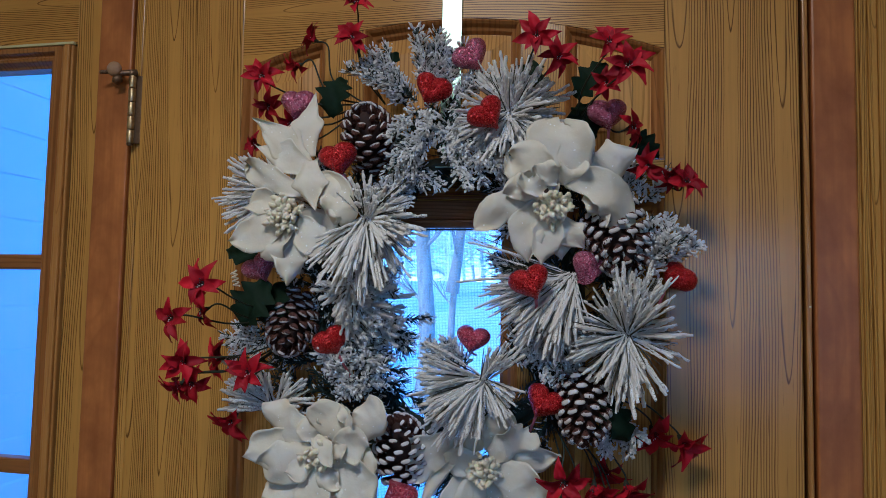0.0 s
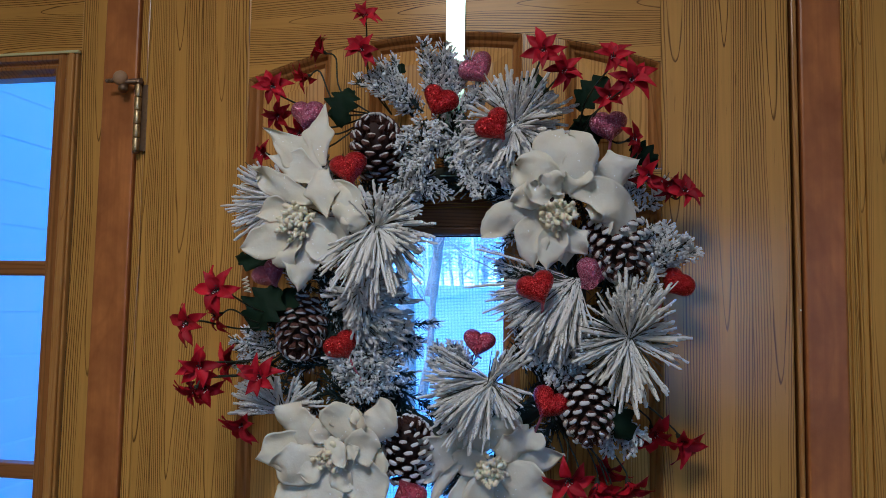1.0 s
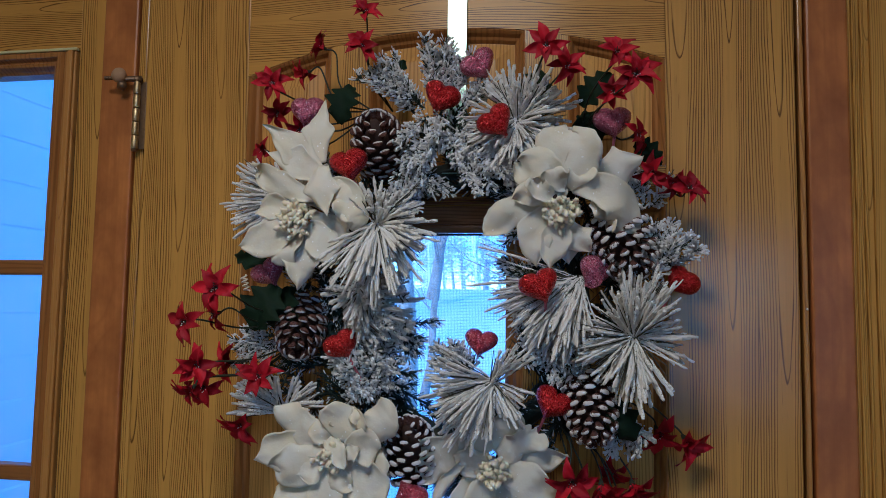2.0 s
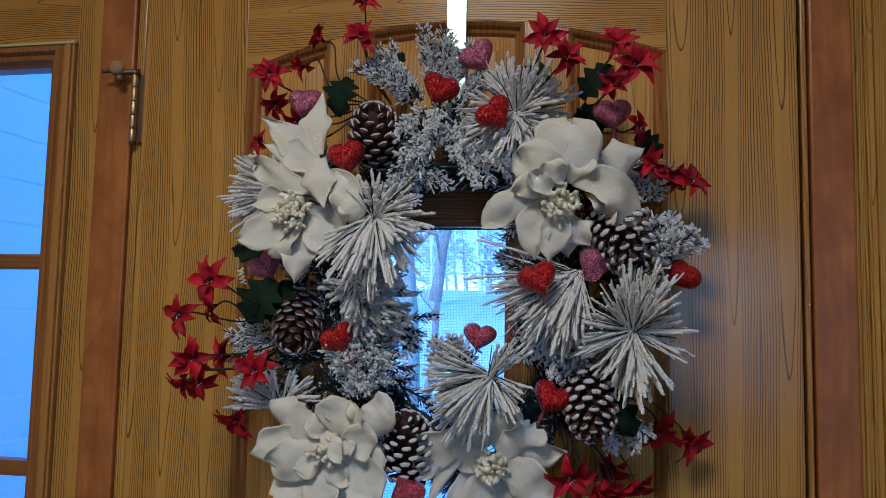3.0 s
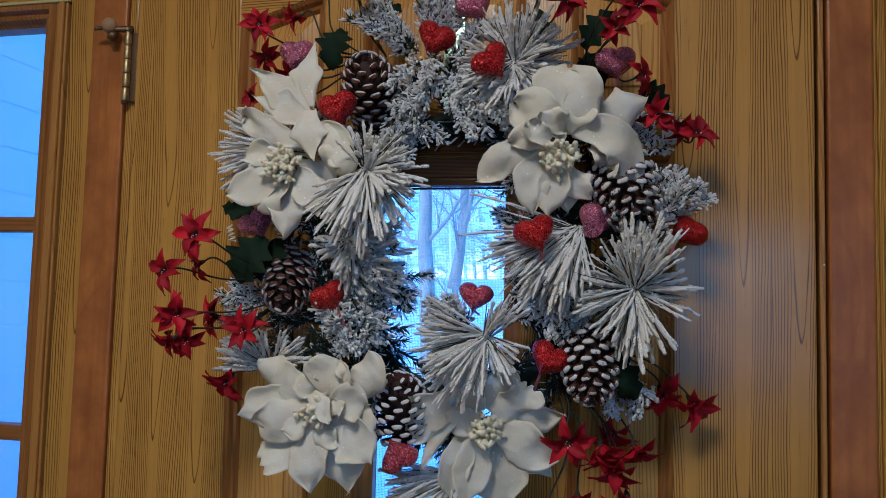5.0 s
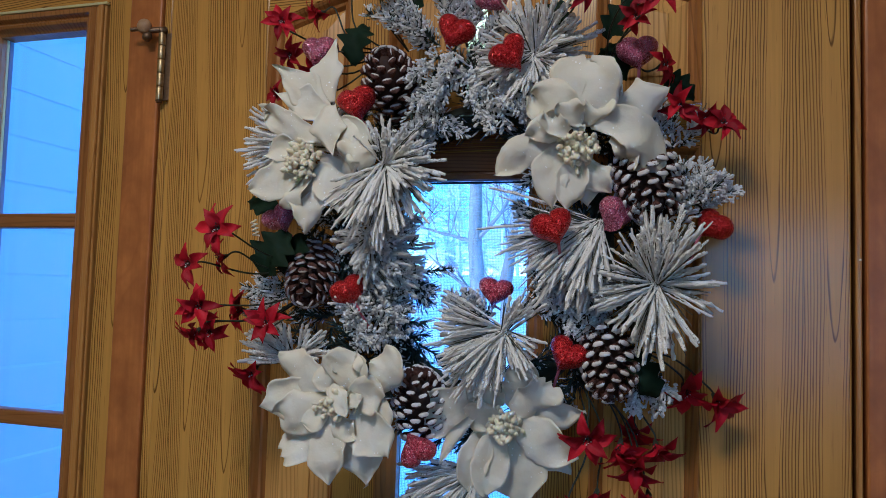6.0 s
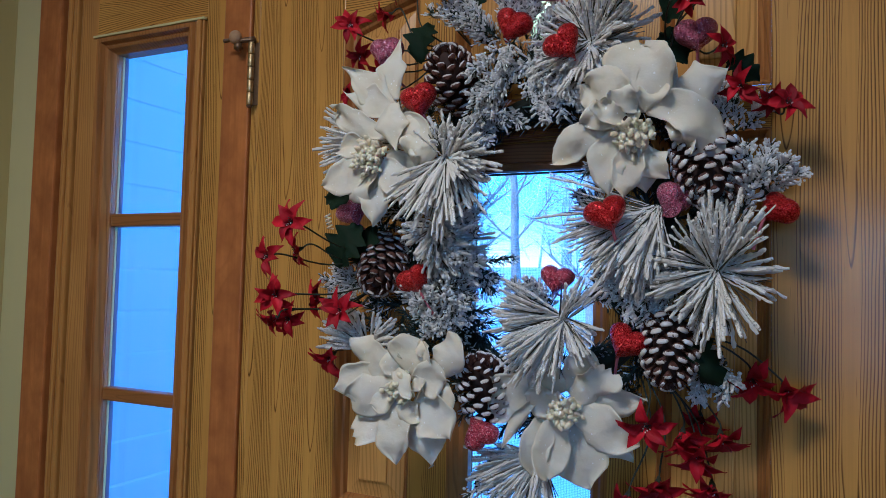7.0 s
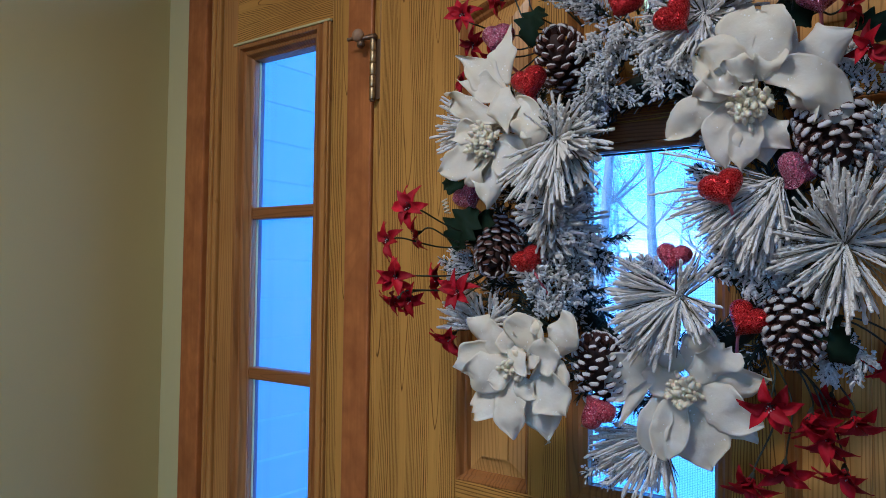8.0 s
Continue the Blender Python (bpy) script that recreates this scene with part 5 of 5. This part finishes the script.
def red_flower(x, y, z, yaw, pitch, roll, size=1.0, petals=8):
    cup = 24 if pitch > -32 else 38
    f = part("red_flower", RED_EYE, None, wreath, "red silk star flower with dark pale-tipped stamens", m=facing(x, y, z, yaw, pitch, roll) @ Matrix.Scale(size * (0.90 if z > 1.6 else 1.18), 4))
    rng = random.Random(int(abs(x * 3000 + z * 1000)))
    for i in range(petals):
        a = 360 * i / petals + rng.uniform(-14, 14)
        m = pose(0, 0, 0, 0, 0, a) @ Matrix.Translation((0, 0.0015, 0)) @ pose(0, 0, 0, cup + rng.uniform(-24, 26), rng.uniform(-24, 24), 0)
        s = rng.uniform(0.86, 1.1)
        part("petal", RED_PETAL, None, f, m=m @ Matrix.Diagonal((rng.uniform(0.9, 1.12), s, 1, 1)))


def stem(pts, r=0.0011):
    acc = ([], [])
    pts = [Vector(p) for p in pts]
    fine = []
    for i in range(len(pts) - 1):
        p0, p1, p2, p3 = pts[max(i - 1, 0)], pts[i], pts[i + 1], pts[min(i + 2, len(pts) - 1)]
        for s in range(5):
            t = s / 5
            fine.append(0.5 * (2 * p1 + (p2 - p0) * t + (2 * p0 - 5 * p1 + 4 * p2 - p3) * t * t + (3 * p1 - p0 - 3 * p2 + p3) * t ** 3))
    fine.append(pts[-1])
    tube(acc, fine, [r] * len(fine), 6)
    part("stem", acc, M_stem, wreath, "thin dark flower stem", smooth=True)


SPRAYS = [
    # upper side beside the arch
    ((-0.060, -0.050, 1.770), [(-0.078, -0.120, 1.8735, 10, 25, 0, 0.84), (-0.078, -0.128, 1.829, 5, 5, 8, 1.04)]),
    ((-0.085, -0.055, 1.770), [(-0.146, -0.080, 1.848, -60, 20, 30, 0.95), (-0.166, -0.080, 1.817, -55, -25, 10, 0.95), (-0.192, -0.128, 1.788, 15, 5, 15, 0.98), (-0.199, -0.090, 1.763, -20, -30, 40, 0.95),
                               (-0.221, -0.080, 1.715, -40, 0, 20, 0.85), (-0.175, -0.080, 1.742, 10, -20, 0, 0.9)]),
    ((0.120, -0.050, 1.740), [(0.143, -0.175, 1.802, 5, -8, 10, 0.98), (0.164, -0.148, 1.787, 12, -5, 40, 0.92)]),
    ((0.180, -0.050, 1.720), [(0.217, -0.173, 1.791, 0, 5, 5, 0.90), (0.236, -0.185, 1.762, 5, 0, 20, 1.05), (0.216, -0.133, 1.761, -15, -10, 0, 0.82), (0.241, -0.099, 1.718, 55, 5, 25, 0.95)]),
    ((0.220, -0.050, 1.670), [(0.262, -0.097, 1.677, -10, -15, 10, 0.95), (0.303, -0.070, 1.659, 25, 15, 30, 1.0), (0.285, -0.070, 1.668, 40, -20, 0, 0.8)]),
    # beside the hinge side
    ((-0.185, -0.055, 1.500), [(-0.218, -0.199, 1.534, -5, 5, 10, 0.86), (-0.258, -0.189, 1.497, -25, -5, 30, 0.80), (-0.237, -0.160, 1.506, -50, -20, 0, 0.74)]),
    ((-0.180, -0.050, 1.470), [(-0.236, -0.205, 1.450, 25, -5, 10, 0.82), (-0.255, -0.088, 1.444, -40, 0, 25, 0.84), (-0.200, -0.119, 1.430, 5, 10, 12, 0.88),
                               (-0.253, -0.180, 1.422, -30, -35, 0, 0.72), (-0.251, -0.157, 1.422, 10, -30, 20, 0.80), (-0.238, -0.080, 1.371, -25, -35, 0, 0.95)]),
    # lower side
    ((0.190, -0.050, 1.420), [(0.269, -0.049, 1.377, 20, -45, 20, 0.95), (0.302, -0.040, 1.367, 40, -40, 0, 0.98)]),
    ((0.150, -0.055, 1.390), [(0.170, -0.097, 1.324, 10, -10, 15, 0.92), (0.204, -0.074, 1.316, 5, -50, 30, 0.95), (0.216, -0.030, 1.328, 10, -55, 0, 0.9), (0.240, -0.057, 1.315, 20, -50, 20, 0.9),
                              (0.220, -0.080, 1.297, 10, -35, 45, 0.9), (0.180, -0.080, 1.262, 0, -50, 10, 0.95), (0.233, -0.070, 1.264, 15, -45, 30, 0.9), (0.148, -0.080, 1.243, -10, -50, 0, 0.95)]),
]
for root, flowers in SPRAYS:
    root = Vector(root)
    for f in flowers:
        end = Vector(f[:3])
        back = facing(*f[:6]).to_3x3() @ Vector((0, 0, -1))
        mid = (root + end) / 2 + Vector((0, 0.004, 0)) + (end - root).cross(Vector((0, 1, 0))) * 0.14
        stem([root, mid, end + back * 0.018, end + back * 0.004])
        red_flower(*f)


# dark green leaves
def holly(length, width, seed):
    rng = random.Random(seed)
    nu, nv = 24, 6
    vs, fs = [], []
    for i in range(nu + 1):
        s = i / nu
        w = width * 0.5 * math.sin(math.pi * (s * 0.94 + 0.03)) ** 0.75 * (1 + 0.62 * (2 * abs((s * 3.6) % 1 - 0.5) - 0.6)) + 0.0005
        for j in range(nv + 1):
            t = 2 * j / nv - 1
            vs.append((w * t, length * s, 0.18 * w * abs(t) + 0.010 * math.sin(s * 3) - 0.010 * s * s + 0.003 * math.sin(s * 8 + t * 3 + seed)))
    for i in range(nu):
        for j in range(nv):
            a = i * (nv + 1) + j
            fs.append((a, a + 1, a + nv + 2, a + nv + 1))
    k = len(vs)
    vs += [(x, y, z - 0.0006) for x, y, z in vs]
    fs += [tuple(k + q for q in reversed(f)) for f in fs]
    return vs, fs


LEAVES = [(-0.110, -0.070, 1.800, 255, 15, 0.052, 0.040), (-0.070, -0.045, 1.800, 60, 10, 0.045, 0.026), (0.130, -0.070, 1.810, 265, 15, 0.050, 0.030), (0.180, -0.065, 1.765, 45, 15, 0.052, 0.034),
          (0.180, -0.065, 1.755, 300, 10, 0.045, 0.036), (-0.190, -0.095, 1.540, 240, 12, 0.062, 0.052), (-0.200, -0.085, 1.565, 165, 5, 0.058, 0.022), (0.212, -0.080, 1.420, 300, 10, 0.058, 0.036),
          (-0.180, -0.080, 1.540, 255, 5, 0.060, 0.045), (0.245, -0.050, 1.720, 320, 10, 0.04, 0.028)]
for k, (x, y, z, a, lift, ln, wd) in enumerate(LEAVES):
    part("leaf", holly(ln, wd, k), M_leaf, wreath, "dark green toothed cloth leaf", m=facing(x, y, z, 0, 0, a - 90) @ pose(0, 0, 0, lift, 0, 0), smooth=True)

# a curl of cream floral tape by the leaves, and a nail head in the jamb
acc = ([], [])
tube(acc, [(0.0036 * math.cos(i * 0.8), 0.0036 * math.sin(i * 0.8), 0.0006 * i) for i in range(34)], [0.0010] * 34, 6)
part("tape_curl", acc, M_stamen, wreath, "small curl of cream floral tape", m=facing(-0.221, -0.118, 1.533, 0, 0, 0) @ pose(0, 0, 0, -80, 0, 10), smooth=True)
acc = ([], [])
blob(acc, (0, 0, 0), 0.0016)
part("nail_head", acc, M_stamen, frame_l, "pale filled nail head", m=pose(0.4540, 0.0105, 1.522))
